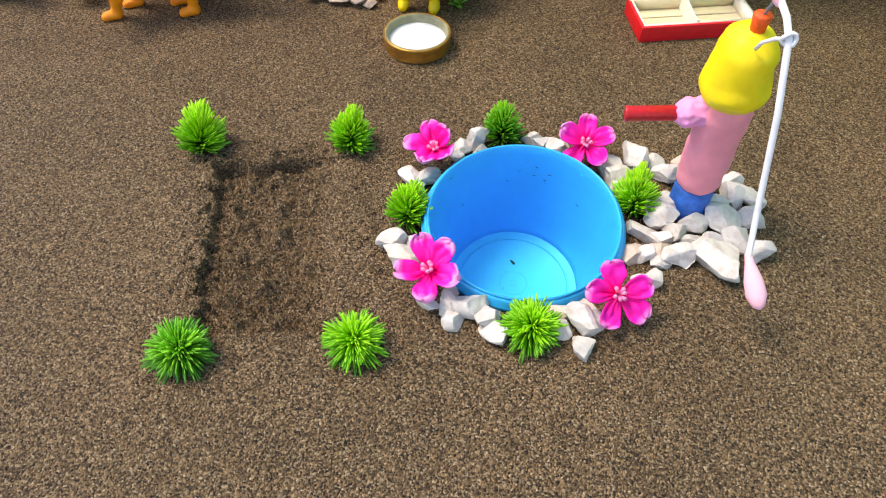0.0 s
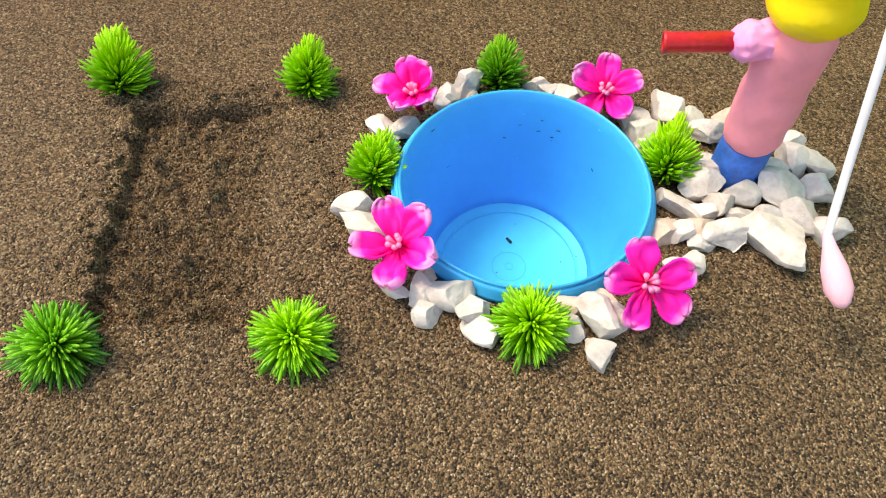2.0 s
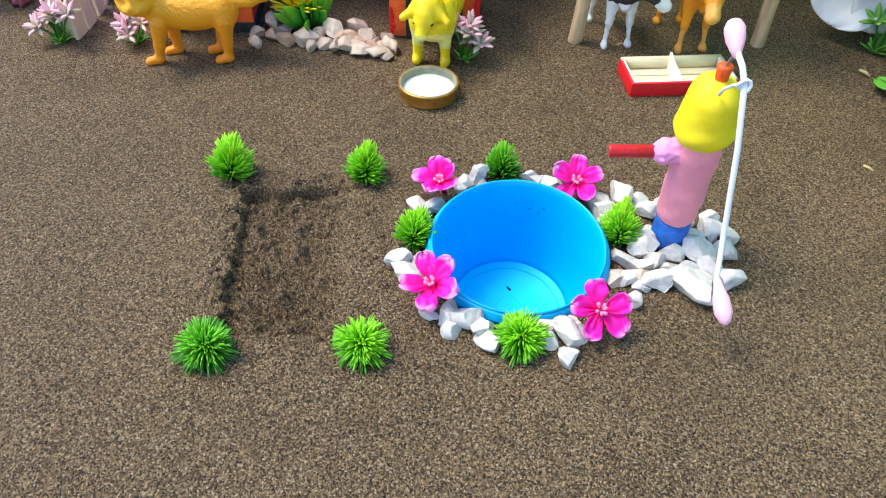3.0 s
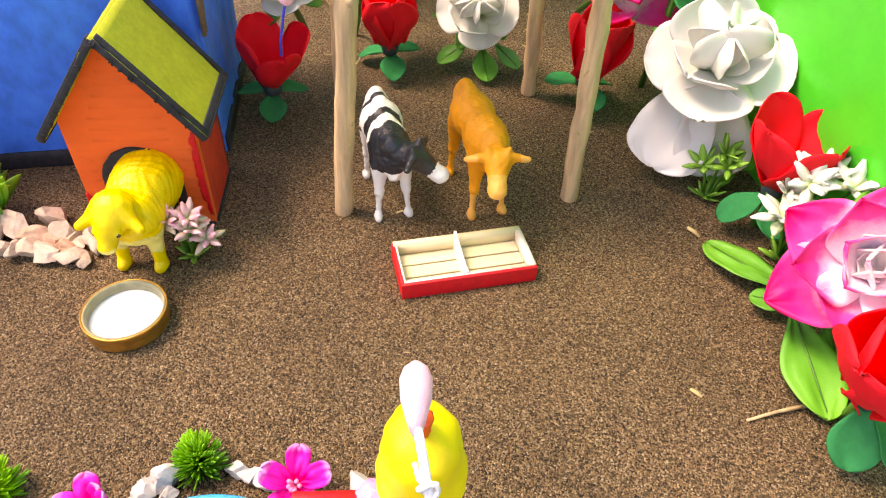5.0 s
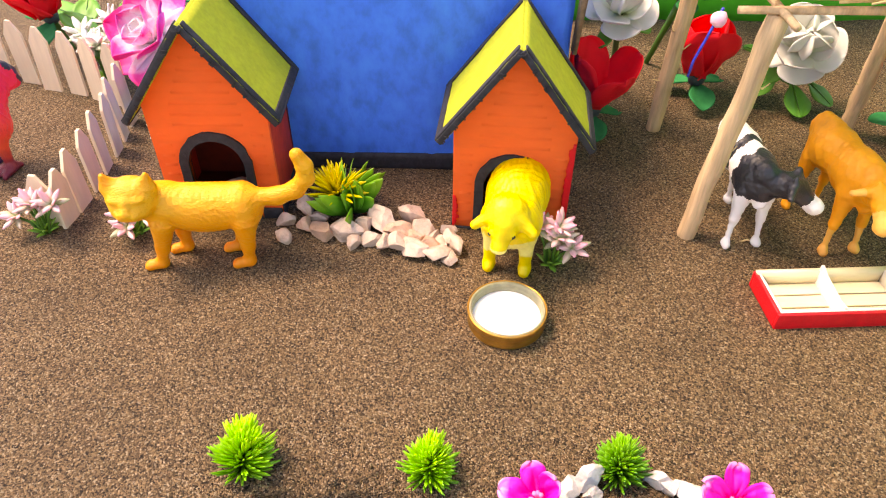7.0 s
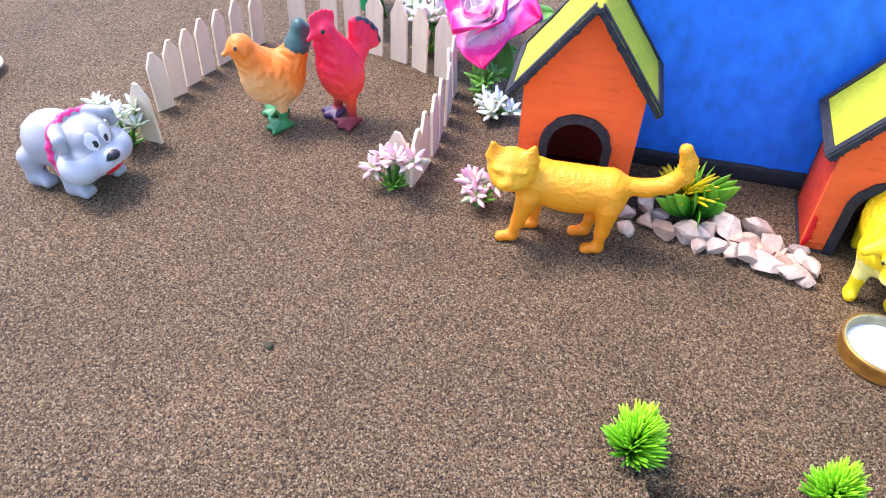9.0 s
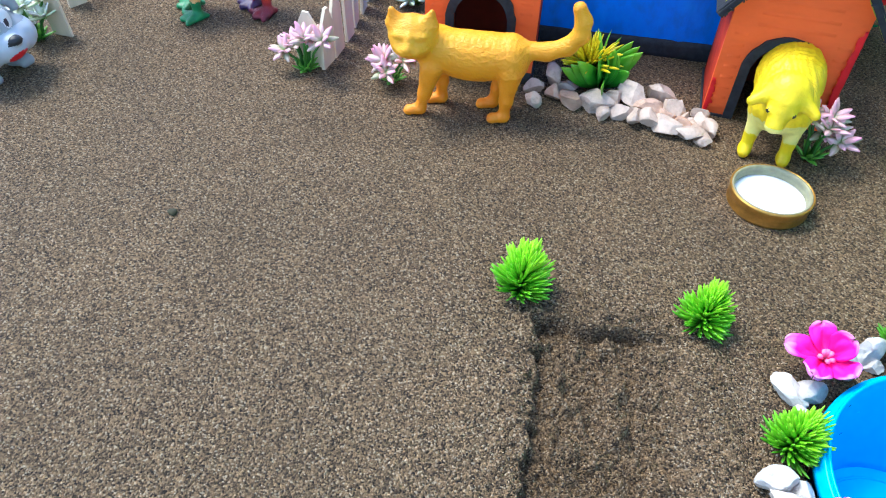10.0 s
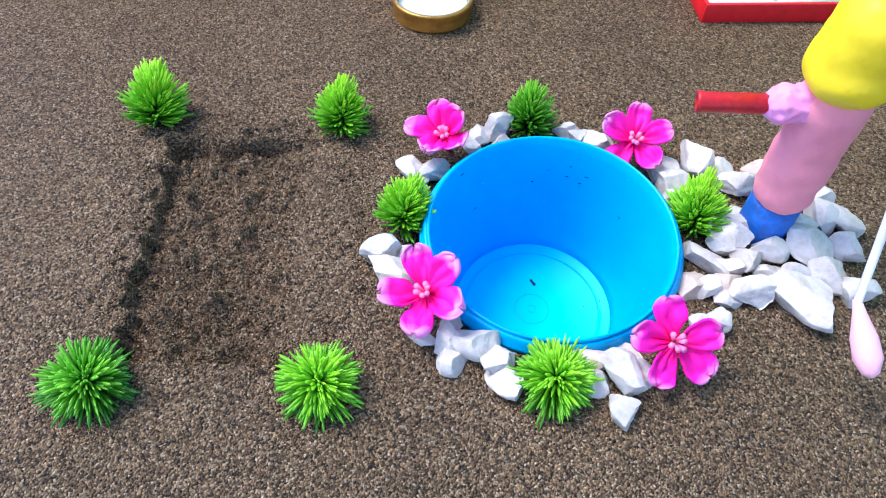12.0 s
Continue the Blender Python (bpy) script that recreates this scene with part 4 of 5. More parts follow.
def tuft(x, y, size, count, lean, label, egg=False, mat=None):
    """Egg: needles all the way up a short stem, the lower ones more spread; else a ragged burst."""
    ob = thing("grass_tuft", label, "artificial plant", pose(x, y, 0, *lean), "grass tufts")
    bm = bmesh.new()
    seed = x * 90
    for i in range(count):
        t = (i + 0.5) / count
        az = i * 2.39996 + random.uniform(-0.5, 0.5)
        pol = radians(92) * t ** 0.8 if egg else math.acos(1 - 1.25 * t)
        pol += random.uniform(-0.2, 0.2)
        way = Vector((math.sin(pol) * math.cos(az), math.sin(pol) * math.sin(az), math.cos(pol) + (0 if egg else 0.12))).normalized()
        ragged = 1 + 0.28 * noise.noise(way * 2.2 + Vector((seed, 0, 0)))
        if egg:
            base = Vector((0, 0, 0.0012 + size * 0.52 * (1 - t))) + way * size * 0.05
            long = size * (0.46 + 0.08 * t) * random.uniform(0.7, 1.12) * ragged
            needle_bm(bm, base, way, long, random.uniform(0.00046, 0.00066), 0.12 + 0.06 * t)
        else:
            base = Vector((0, 0, 0.002 + size * 0.26 - 0.0025 * t)) + way * size * 0.10
            long = size * random.uniform(0.70, 0.98) * ragged * (0.95 if t > 0.15 else 0.8)
            needle_bm(bm, base, way, long, random.uniform(0.00040, 0.00060), random.uniform(-0.25, 0.05))
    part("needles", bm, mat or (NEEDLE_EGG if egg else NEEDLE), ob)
    part("stem", tube([(0, 0, -0.004), (0.0004, 0, 0.003), (0, 0, 0.003 + size * (0.6 if egg else 0.28))], [0.0013, 0.0012, 0.0016], 7), DARKSTEM if egg else STEM, ob)


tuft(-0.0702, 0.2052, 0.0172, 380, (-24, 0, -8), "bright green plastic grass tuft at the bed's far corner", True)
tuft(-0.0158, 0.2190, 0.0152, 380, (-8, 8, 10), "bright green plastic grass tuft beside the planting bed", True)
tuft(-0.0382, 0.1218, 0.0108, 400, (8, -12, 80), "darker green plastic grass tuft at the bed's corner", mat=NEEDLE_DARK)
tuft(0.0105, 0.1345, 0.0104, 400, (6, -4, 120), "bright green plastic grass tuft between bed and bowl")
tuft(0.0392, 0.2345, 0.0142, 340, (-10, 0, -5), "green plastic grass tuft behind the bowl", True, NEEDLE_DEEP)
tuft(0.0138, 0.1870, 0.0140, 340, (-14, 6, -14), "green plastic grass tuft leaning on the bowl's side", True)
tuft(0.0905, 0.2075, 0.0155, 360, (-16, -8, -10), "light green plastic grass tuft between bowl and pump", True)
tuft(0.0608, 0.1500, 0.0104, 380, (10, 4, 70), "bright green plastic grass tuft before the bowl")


# ---- small pink flowers ----
def pink_flower(x, y, z, turn, tilt, size, label, lift=30):
    f = thing("pink_flower", label, "artificial flower", Matrix.Translation((x, y, z)) @ pose(0, 0, 0, tilt[0], tilt[1], 0) @ pose(0, 0, 0, 0, 0, turn), "pink flowers round the bowl")
    for i in range(5):
        bm = petal(size * random.uniform(0.94, 1.08), size * random.uniform(0.66, 0.74), 0.24, random.uniform(-0.16, 0.02), 0.15, 0.16, 0.22, i * 3.1 + x * 50, 0.0005, 14, 12, 0.72)
        part("petal", bm, MAGENTA, f, "", pose(0, 0, 0.0006, 0, 0, 72 * i + random.uniform(-9, 9)) @ pose(0, 0.0006, 0, lift + random.uniform(-12, 12), random.uniform(-14, 14), 0))
    part("throat", lathe([(0.0009, -0.010), (0.0011, -0.005), (0.0019, -0.001), (0.0022, 0.0010), (0.0014, 0.0008), (0.0006, -0.0005)], 16), MAGENTA, f)
    for i in range(6):
        a, r = i * 1.05 + random.uniform(-0.3, 0.3), random.uniform(0.0010, 0.0022)
        part("stamen", tube([(0, 0, -0.0005), (0.5 * r * math.cos(a), 0.5 * r * math.sin(a), 0.0022), (r * math.cos(a), r * math.sin(a), 0.0046)], [0.0004, 0.0004, 0.0007], 6), STAMEN, f)


pink_flower(0.0178, 0.2165, 0.0072, 24, (22, -6), 0.0108, "magenta plastic flower with pale petal tips behind the bowl", 40)
pink_flower(0.0705, 0.2300, 0.0078, 5, (34, 0), 0.0104, "magenta plastic flower behind the blue bowl", 24)
pink_flower(0.0282, 0.1612, 0.0085, 35, (24, -6), 0.0108, "bright magenta plastic flower leaning over the bowl's rim", 26)
pink_flower(0.0853, 0.1635, 0.0092, 26, (32, 8), 0.0106, "bright magenta plastic flower beside the white pebbles", 16)


# ---- clay hand pump ----
def pump():
    p = thing("toy_hand_pump", "toy hand pump of pink and yellow clay", "toy pump", pose(0.1083, 0.2130, 0))
    part("base_wrap", lathe([(0.0064, -0.003), (0.0067, 0.002), (0.0066, 0.0125), (0.0055, 0.0132)], 28, 0.0003), BLUE_TAPE, p, "blue wrapped foot")
    relief = waves(0.00022, 420)
    skin("body", [("c", (0, 0, 0.0175), (0.0002, 0, 0.026), 0.0074, 0.0070), ("c", (0.0002, 0, 0.026), (-0.0002, -0.0004, 0.044), 0.0070, 0.0082)], 0.0007, 0.003, CLAY_PINK, p, "hand-shaped pink clay", relief)
    skin("spout_joint", [("c", (-0.002, -0.001, 0.0445), (-0.0118, -0.0032, 0.0436), 0.0056, 0.0036), ("e", (-0.0115, -0.0032, 0.0436), (0.0016, 0.0045, 0.0046), 14)], 0.0006, 0.002, CLAY_ROSE, p, "rosy clay joint with a crimped edge", waves(0.0004, 900))
    s = part("spout", lathe([(0.0019, 0.0), (0.0026, 0.0), (0.0026, 0.0007), (0.0024, 0.0014), (0.0024, 0.0185), (0.0018, 0.0185)], 24, 0.00008, closed=True), RED_TUBE, p, "red plastic spout", Matrix.Translation((-0.0292, -0.0046, 0.0412)) @ Vector((0.97, 0.08, 0.13)).to_track_quat("Z", "Y").to_matrix().to_4x4())
    # Dark disc plugs the tube; its colour stands in for the shade within.
    part("bore", lathe([(0.0018, 0.004), (0.0018, 0.0045), (0.0001, 0.0045)], 20), DARK_INSIDE, s)
    skin("head", [("c", (-0.0006, -0.0024, 0.0560), (-0.0004, -0.0026, 0.0650), 0.0086, 0.0080), ("c", (-0.0002, 0.0020, 0.0560), (-0.0006, 0.0014, 0.0648), 0.0088, 0.0078), ("e", (-0.0002, -0.0004, 0.0535), (0.0096, 0.0106, 0.0058))], 0.0007, 0.003, CLAY_YELLOW, p, "dented yellow clay head", waves(0.0003, 300, 2.0))
    part("plug", lathe([(0.0020, 0.066), (0.0021, 0.0745), (0.0027, 0.0775), (0.0022, 0.078)], 9, 0.0005), ORANGE_PLUG, p, "orange stub on top", pose(-0.0005, -0.0022, 0.0))
    part("wire", tube([(-0.0005, -0.0022, 0.077), (0.0, -0.0032, 0.0805), (0.0004, -0.0045, 0.0835)], 0.0005, 6), WIRE, p, "grey wire")
    knot, low = Vector((0.0028, -0.0190, 0.0815)), Vector((0.0112, -0.0385, 0.0232))
    tip = Vector((0.0150, -0.0520, 0.0178))
    rod = part("handle", tube([(-0.0004, -0.0095, 0.0868), (0.0014, -0.0150, 0.0850), knot, knot.lerp(low, 0.3) + Vector((0.0006, -0.0006, 0)), knot.lerp(low, 0.7) + Vector((0.0003, 0, 0)), low, low.lerp(tip, 0.3)], 0.00092, 9), WHITE_STICK, p, "white bent swab stick")
    a, b = Vector((-0.0004, -0.0100, 0.0862)), Vector((-0.0018, 0.0000, 0.0905))
    part("cotton_tip", tube([a - (b - a) * 0.12, a.lerp(b, 0.1), a.lerp(b, 0.45), a.lerp(b, 0.8), b, b + (b - a) * 0.10], [0.0009, 0.0018, 0.0029, 0.0031, 0.0022, 0.0006], 18), COTTON, rod, "pink cotton tip")
    part("cotton_tip", tube([low - (tip - low) * 0.05, low.lerp(tip, 0.15), low.lerp(tip, 0.5), low.lerp(tip, 0.8), tip, tip + (tip - low) * 0.06], [0.0009, 0.0014, 0.0027, 0.0029, 0.0017, 0.0005], 18), COTTON, rod, "pink cotton tip")
    loop = [knot + Vector((0.0017 * math.cos(t), 0.0006 * math.sin(2 * t), 0.0017 * math.sin(t))) for t in [i * 0.7 for i in range(12)]]
    part("thread_knot", tube(loop, 0.0006, 7), WHITE_STICK, rod, "white thread knot")
    part("thread_tail", tube([knot, knot + Vector((-0.002, 0.003, -0.002)), (-0.0005, -0.0105, 0.0745), (-0.001, -0.0090, 0.0715)], 0.00055, 7), WHITE_STICK, rod, "white thread tail")


pump()


# ---- bottle-cap milk dish ----
def milk_dish():
    d = thing("milk_dish", "brass bottle cap filled with white milk", "dish", pose(-0.0060, 0.2882, 0))
    part("shell", lathe([(0.0128, 0.0), (0.0140, 0.0002), (0.0143, 0.0012), (0.0139, 0.0018), (0.0143, 0.0025), (0.0140, 0.0032), (0.0144, 0.0042), (0.0146, 0.0062), (0.0147, 0.0071), (0.0142, 0.0074), (0.0138, 0.0066), (0.0136, 0.002), (0.0128, 0.0012)], 72, closed=True), BRASS, d, "ribbed brass side")
    part("liner", lathe([(0.0136, 0.002), (0.0139, 0.0072), (0.0132, 0.0071), (0.0128, 0.0058), (0.0131, 0.0053), (0.0126, 0.0046), (0.0124, 0.002)], 72, closed=True), LINER, d, "olive lacquered inside wall")
    part("milk", lathe([(0.0125, 0.001), (0.0126, 0.0036), (0.0120, 0.0033), (0.006, 0.0032), (0.0001, 0.0032)], 64), MILK, d, "white milk")


milk_dish()


# ---- feeding tray ----
def tray():
    t = thing("feeding_tray", "shallow red matchbox feeding tray with wooden slats", "tray", pose(0.0892, 0.3111, 0, 0, 0, 18.3))
    W, D, H = 0.0528, 0.0240, 0.0074
    for name, lo, hi in (("front_wall", (0, 0, 0), (W, 0.0014, H)), ("back_wall", (0, D - 0.0014, 0), (W, D, H)), ("side_wall", (0, 0.0014, 0), (0.0014, D - 0.0014, H)), ("side_wall", (W - 0.0014, 0.0014, 0), (W, D - 0.0014, H))):
        wall = part(name, block(lo, hi, 0.0004), RED_PAINT, t, "red painted card")
        c = 0.0005
        ins = {"front_wall": ((0.0015, 0.0013, 0.0012), (W - 0.0015, 0.0021, H + 0.0003)), "back_wall": ((0.0006, D - 0.0024, 0.0012), (W - 0.0006, D - 0.0004, H + 0.0008))}.get(name)
        if ins is None:
            x = 0.0013 if lo[0] == 0 else W - 0.0019
            ins = ((x if lo[0] == 0 else x - 0.0006, 0.0015, 0.0012), (x + 0.0006 if lo[0] == 0 else x + 0.0016, D - 0.0025, H + 0.0006))
        part("lining", block(*ins), CREAM if name == "back_wall" else CREAM_WHITE, wall, "cream inner lining")
    part("bottom", block((0.0014, 0.0014, 0.0002), (W - 0.0014, D - 0.0014, 0.0012)), DARK_GAP, t)
    for x0, x1 in ((0.0022, W / 2 - 0.0012), (W / 2 + 0.0012, W - 0.0022)):
        for j in range(3):
            y = 0.0022 + j * 0.0067
            part("slat", block((x0, y, 0.0012), (x1, y + 0.0059, 0.0023), 0.0003), CREAM, t)
    part("divider", outline_plate([(0.0016, 0.0012), (0.0016, 0.0085), (0.006, 0.0078), (0.018, 0.0092), (D - 0.0016, 0.0108), (D - 0.0016, 0.0012)], -0.0006, 0.0006), CREAM_WHITE, t, "pale card divider", pose(W / 2 - 0.001, 0, 0, 0, 0, 90), smooth=False)


tray()


# ---- small plants by the houses ----
def rosette(count, length, width, spread_deg, seed):
    """Leaves that stand out round +z, joined into one little head."""
    bm = bmesh.new()
    for i in range(count):
        az = i * 2.39996 + seed
        pol = radians(spread_deg) * (0.35 + 0.65 * (i + 0.5) / count)
        way = Vector((math.sin(pol) * math.cos(az), math.sin(pol) * math.sin(az), math.cos(pol)))
        side = Vector((-math.sin(az), math.cos(az), 0))
        up = side.cross(way)
        L = length * random.uniform(0.85, 1.1)
        def shape(u, v):
            w = width * (0.35 + 1.3 * u * (1 - u) * 2) * (1 - max(0, u - 0.75) * 3.2)
            return way * (L * u) + side * (w * v * 0.5) + up * (0.12 * width * v * v + 0.10 * L * u * u)
        sheet(shape, 6, 2, width * 0.22, bm)
    return bm


def succulent(x, y, heads, mat, label, high, wide, leaf=0.0075):
    s = thing("succulent_sprig", label, "artificial plant", pose(x, y, 0))
    for i in range(heads):
        a = i * 2.4 + x * 90
        r = wide * ((i + 0.3) / heads) ** 0.5
        p = Vector((r * math.cos(a), r * 0.6 * math.sin(a), high * (0.45 + 0.55 * random.random())))
        st = part("stem", tube([(0.0015 * math.cos(a), 0.0015 * math.sin(a), -0.002), p * 0.5 + Vector((0, 0, 0.001)), p], [0.0007, 0.0006, 0.0006], 6), STEM, s)
        part("flower_head", rosette(9, leaf, leaf * 0.34, 78, i * 1.3), mat, s, "", Matrix.Translation(p) @ pose(0, 0, 0, random.uniform(5, 35), random.uniform(-25, 25), 0))
    part("leaves", rosette(12, leaf * 1.0, leaf * 0.3, 70, x), SUCC_GREEN, s, "green lower leaves")


succulent(-0.2045, 0.2855, 7, SUCC_PINK, "pink-tipped succulent sprig before the picket fence", 0.020, 0.0125)
succulent(-0.1665, 0.2955, 5, SUCC_PINK, "pale pink succulent sprig beside the orange cat", 0.013, 0.0115)
succulent(0.0045, 0.3240, 6, SUCC_PINK, "pale pink succulent sprig at the house corner", 0.024, 0.0085)
succulent(-0.3290, 0.2495, 7, SUCC_WHITE, "white and pink succulent sprig at the fence end", 0.020, 0.0125)
succulent(-0.2075, 0.3790, 4, SUCC_GREEN, "green star-leaved sprig beside the fence", 0.012, 0.008, 0.008)
succulent(-0.1930, 0.3660, 5, SUCC_WHITE, "white star-leaved sprig beside the toy house", 0.009, 0.012, 0.008)
succulent(-0.2590, 0.4080, 6, SUCC_WHITE, "white star flowers behind the picket fence", 0.036, 0.016, 0.0105)
succulent(0.2390, 0.3520, 6, SUCC_WHITE, "cream spiky flowers between the cloth flowers", 0.040, 0.014, 0.012)
succulent(0.2150, 0.3900, 3, SUCC_GREEN, "green star-leaved sprig under the white rose", 0.032, 0.008, 0.009)


def bush():
    b = thing("fern_bush", "yellow and green plastic fern between the toy houses", "artificial plant", pose(-0.0850, 0.3310, 0))
    bm = bmesh.new()
    for i in range(110):
        az, pol = random.uniform(0, 6.28), random.uniform(0.05, 1.35)
        way = Vector((math.sin(pol) * math.cos(az) - 0.25, math.sin(pol) * math.sin(az) * 0.7, math.cos(pol))).normalized()
        needle_bm(bm, Vector((-0.004, 0.0, 0.010)) + way * 0.002, way, random.uniform(0.011, 0.0165), 0.0007)
    part("needles", bm, BUSH_YELLOW, b, "yellow-tipped needles")
    for i in range(24):
        az = -2.6 + 5.2 * (i / 23) + random.uniform(-0.15, 0.15)
        pol = random.uniform(0.2, 1.1)
        L = random.uniform(0.017, 0.024)
        def shape(u, v, L=L):
            w = 0.0035 * math.sin(math.pi * min(1, u * 0.93 + 0.07)) ** 0.8
            return (w * v, 0.10 * L * u - 0.16 * L * u * u * u, L * u)
        part("leaf", sheet(shape, 8, 2, 0.0004), BUSH_GREEN, b, "", Matrix.Translation((0.002, 0, 0.003)) @ pose(0, 0, 0, 0, 0, math.degrees(az)) @ pose(0, 0, 0, 0, math.degrees(pol), 0))
    part("stem", tube([(0, 0, -0.003), (0, 0, 0.006)], 0.0014, 6), STEM, b)


bush()


# ---- large cloth flowers ----
def upright(x, y, z, tilt, turn):
    return Matrix.Translation((x, y, z)) @ pose(0, 0, 0, 0, 0, turn) @ pose(0, 0, 0, tilt, 0, 0)


def leafy(parent, n, length, width, mat, start, z, spread_deg=360, drop=12, name="leaf", level=0.0):
    for i in range(n):
        a = start + spread_deg * i / n
        bm = petal(length * random.uniform(0.85, 1.1), width, 0.25, -0.08, 0.15, 0.06, 0, i * 2.3 + start, 0.0005, 10, 6, 0.35)
        part(name, bm, mat, parent, "", pose(0, 0, z, -level, 0, 0) @ pose(0, 0, 0, 0, 0, a) @ pose(0, 0.002, 0, drop + random.uniform(-6, 10), 0, 0))


LOOSE = ((4, 1.0, 14, 1.22, 0.20, -0.06), (3, 0.94, 34, 1.32, 0.34, 0.04), (4, 0.84, 64, 1.30, 0.62, 0.42))
POINTED = ((5, 1.08, 10, 0.98, 0.22, 0.0), (5, 0.92, 34, 1.05, 0.35, 0.06), (4, 0.66, 54, 1.05, 0.5, 0.12), (3, 0.52, 66, 1.15, 0.5, 0.18), (3, 0.34, 40, 1.2, 0.3, 0.2))


def rose(x, y, z, tilt, turn, radius, outer, inner, label, leaves=3, hanging=()):
    """A loose white rose of broad round petals, or a pink one whose petals run to a point."""
    pointed = outer is not WHITE_PETAL
    r = thing("cloth_rose", label, "artificial flower", upright(x, y, z, tilt, turn), "cloth flowers")
    for ring, (n, k, lift, wide, cup, curl) in enumerate(POINTED if pointed else LOOSE):
        for i in range(n):
            L = radius * k * random.uniform(0.92, 1.08)
            bm = petal(L, L * wide, cup, curl, 0.40, 0.07 if pointed else 0.045, 0.0, ring * 7 + i * 1.9, 0.0006, 16, 12, 0.42 if pointed else 0.62, sharp=pointed)
            part("petal", bm, outer if ring < 3 else inner, r, "", pose(0, 0, 0.001 * ring, 0, 0, 360 * i / n + ring * 37 + random.uniform(-10, 10)) @ pose(0, 0.002 - 0.0005 * ring, 0, lift + random.uniform(-7, 7), 0, 0))
    for a, lift, L in hanging:
        bm = petal(L, L * 0.82, 0.16, -0.06, 0.45, 0.07, 0.05, a, 0.0006, 14, 10, 0.74)
        part("petal", bm, outer, r, "drooping white petal", pose(0, 0, -0.002, 0, 0, a) @ pose(0, 0.006, 0, lift, 0, 0))
    if leaves:
        leafy(r, leaves, radius * 0.95, radius * 0.5, LEAF, 150 + turn, -0.005, 360, -24)
    part("stem", tube([(0, 0, 0.001), (0, 0.002, -0.012), (0, 0.008, -z * 0.9)], [0.002, 0.0018, 0.0016], 8), STEM, r)
    return r


def tulip(x, y, z, size, turn, tilt, label, n=5, wide=0.95, lift=66, leaves=(3, 75, 360, -10)):
    t = thing("cloth_tulip", label, "artificial flower", upright(x, y, z, tilt, turn), "cloth flowers")
    for i in range(n):
        L = size * random.uniform(0.92, 1.08)
        bm = petal(L, size * wide, 0.38, 0.26, 0.55, 0.05, 0, i * 2.7 + x * 40, 0.0006, 14, 12, 0.52)
        part("petal", bm, RED_PETAL, t, "", pose(0, 0, 0, 0, 0, 360 * i / n) @ pose(0, 0.002, 0, lift - 4 + random.uniform(-8, 6), 0, 0))
    part("calyx", lathe([(0.0005, -0.006), (0.004, -0.005), (0.005, -0.001), (0.002, 0.003)], 14), CALYX, t, "dark calyx")
    leafy(t, leaves[0], size * 0.6, size * 0.46, FELT_LEAF, leaves[1] - turn, -0.005, leaves[2], leaves[3], level=tilt)
    part("stem", tube([(0, 0, -0.004), (0, 0.001, -z - 0.003)], [0.002, 0.0016], 7), STEM, t)
    return t


rose(0.2110, 0.4190, 0.0470, 30, -16, 0.0285, WHITE_PETAL, WHITE_PETAL, "large white cloth rose before the green board", 3, ((162, -22, 0.043), (196, -28, 0.040)))
rose(0.2460, 0.3120, 0.0360, 48, -34, 0.0285, ROSE_PETAL, ROSE_INNER, "large pink and white cloth rose on green leaves", 4)
tulip(0.2335, 0.3720, 0.0225, 0.0340, 28, 2, "open red cloth tulip before the green board", 4, 0.78, 46, (2, 105, 150, -34))
tulip(0.2350, 0.2680, 0.0260, 0.0370, -30, 20, "red cloth tulip with dark green felt leaves", 5, 0.85, 62, (2, 165, 120, -52))
tulip(0.0075, 0.4330, 0.0140, 0.0310, 38, 8, "wide red cloth tulip behind the toy house", 4, 0.74, 50)
tulip(0.0585, 0.4830, 0.0140, 0.0325, 12, 8, "red cloth tulip behind the stick shelter", 4, 0.90, 64)
tulip(0.1625, 0.4610, 0.0160, 0.0345, 40, 8, "deep red cloth tulip by the shelter's post", 4, 0.92, 64)
rose(0.1050, 0.4900, 0.0330, 48, 0, 0.0200, WHITE_PETAL, WHITE_PETAL, "white cloth rose behind the stick shelter", 4)
rose(0.1730, 0.4860, 0.0560, 40, 20, 0.0300, ROSE_PETAL, ROSE_INNER, "pink and white cloth rose at the back", 3)
rose(0.0130, 0.4540, 0.0540, 30, 0, 0.0165, WHITE_PETAL, WHITE_PETAL, "white cloth flower behind the red tulip", 3)
tulip(0.1990, 0.4700, 0.0640, 0.0260, 10, 12, "red cloth bud high beside the white rose", 5, 0.95, 74)
tulip(0.0440, 0.5050, 0.0500, 0.0280, 40, 20, "red cloth flower high at the back", 5, 0.95, 50)
rose(-0.2170, 0.4050, 0.0330, 46, -20, 0.0285, ROSE_PETAL, ROSE_INNER, "pink and white cloth rose behind the picket fence", 4)
tulip(-0.3080, 0.4300, 0.0260, 0.0330, 0, 18, "red cloth tulip behind the picket fence", 5, 0.95, 60)
tulip(-0.2480, 0.4500, 0.0360, 0.0300, 0, 18, "red cloth flower at the back of the fence", 5, 0.95, 55)


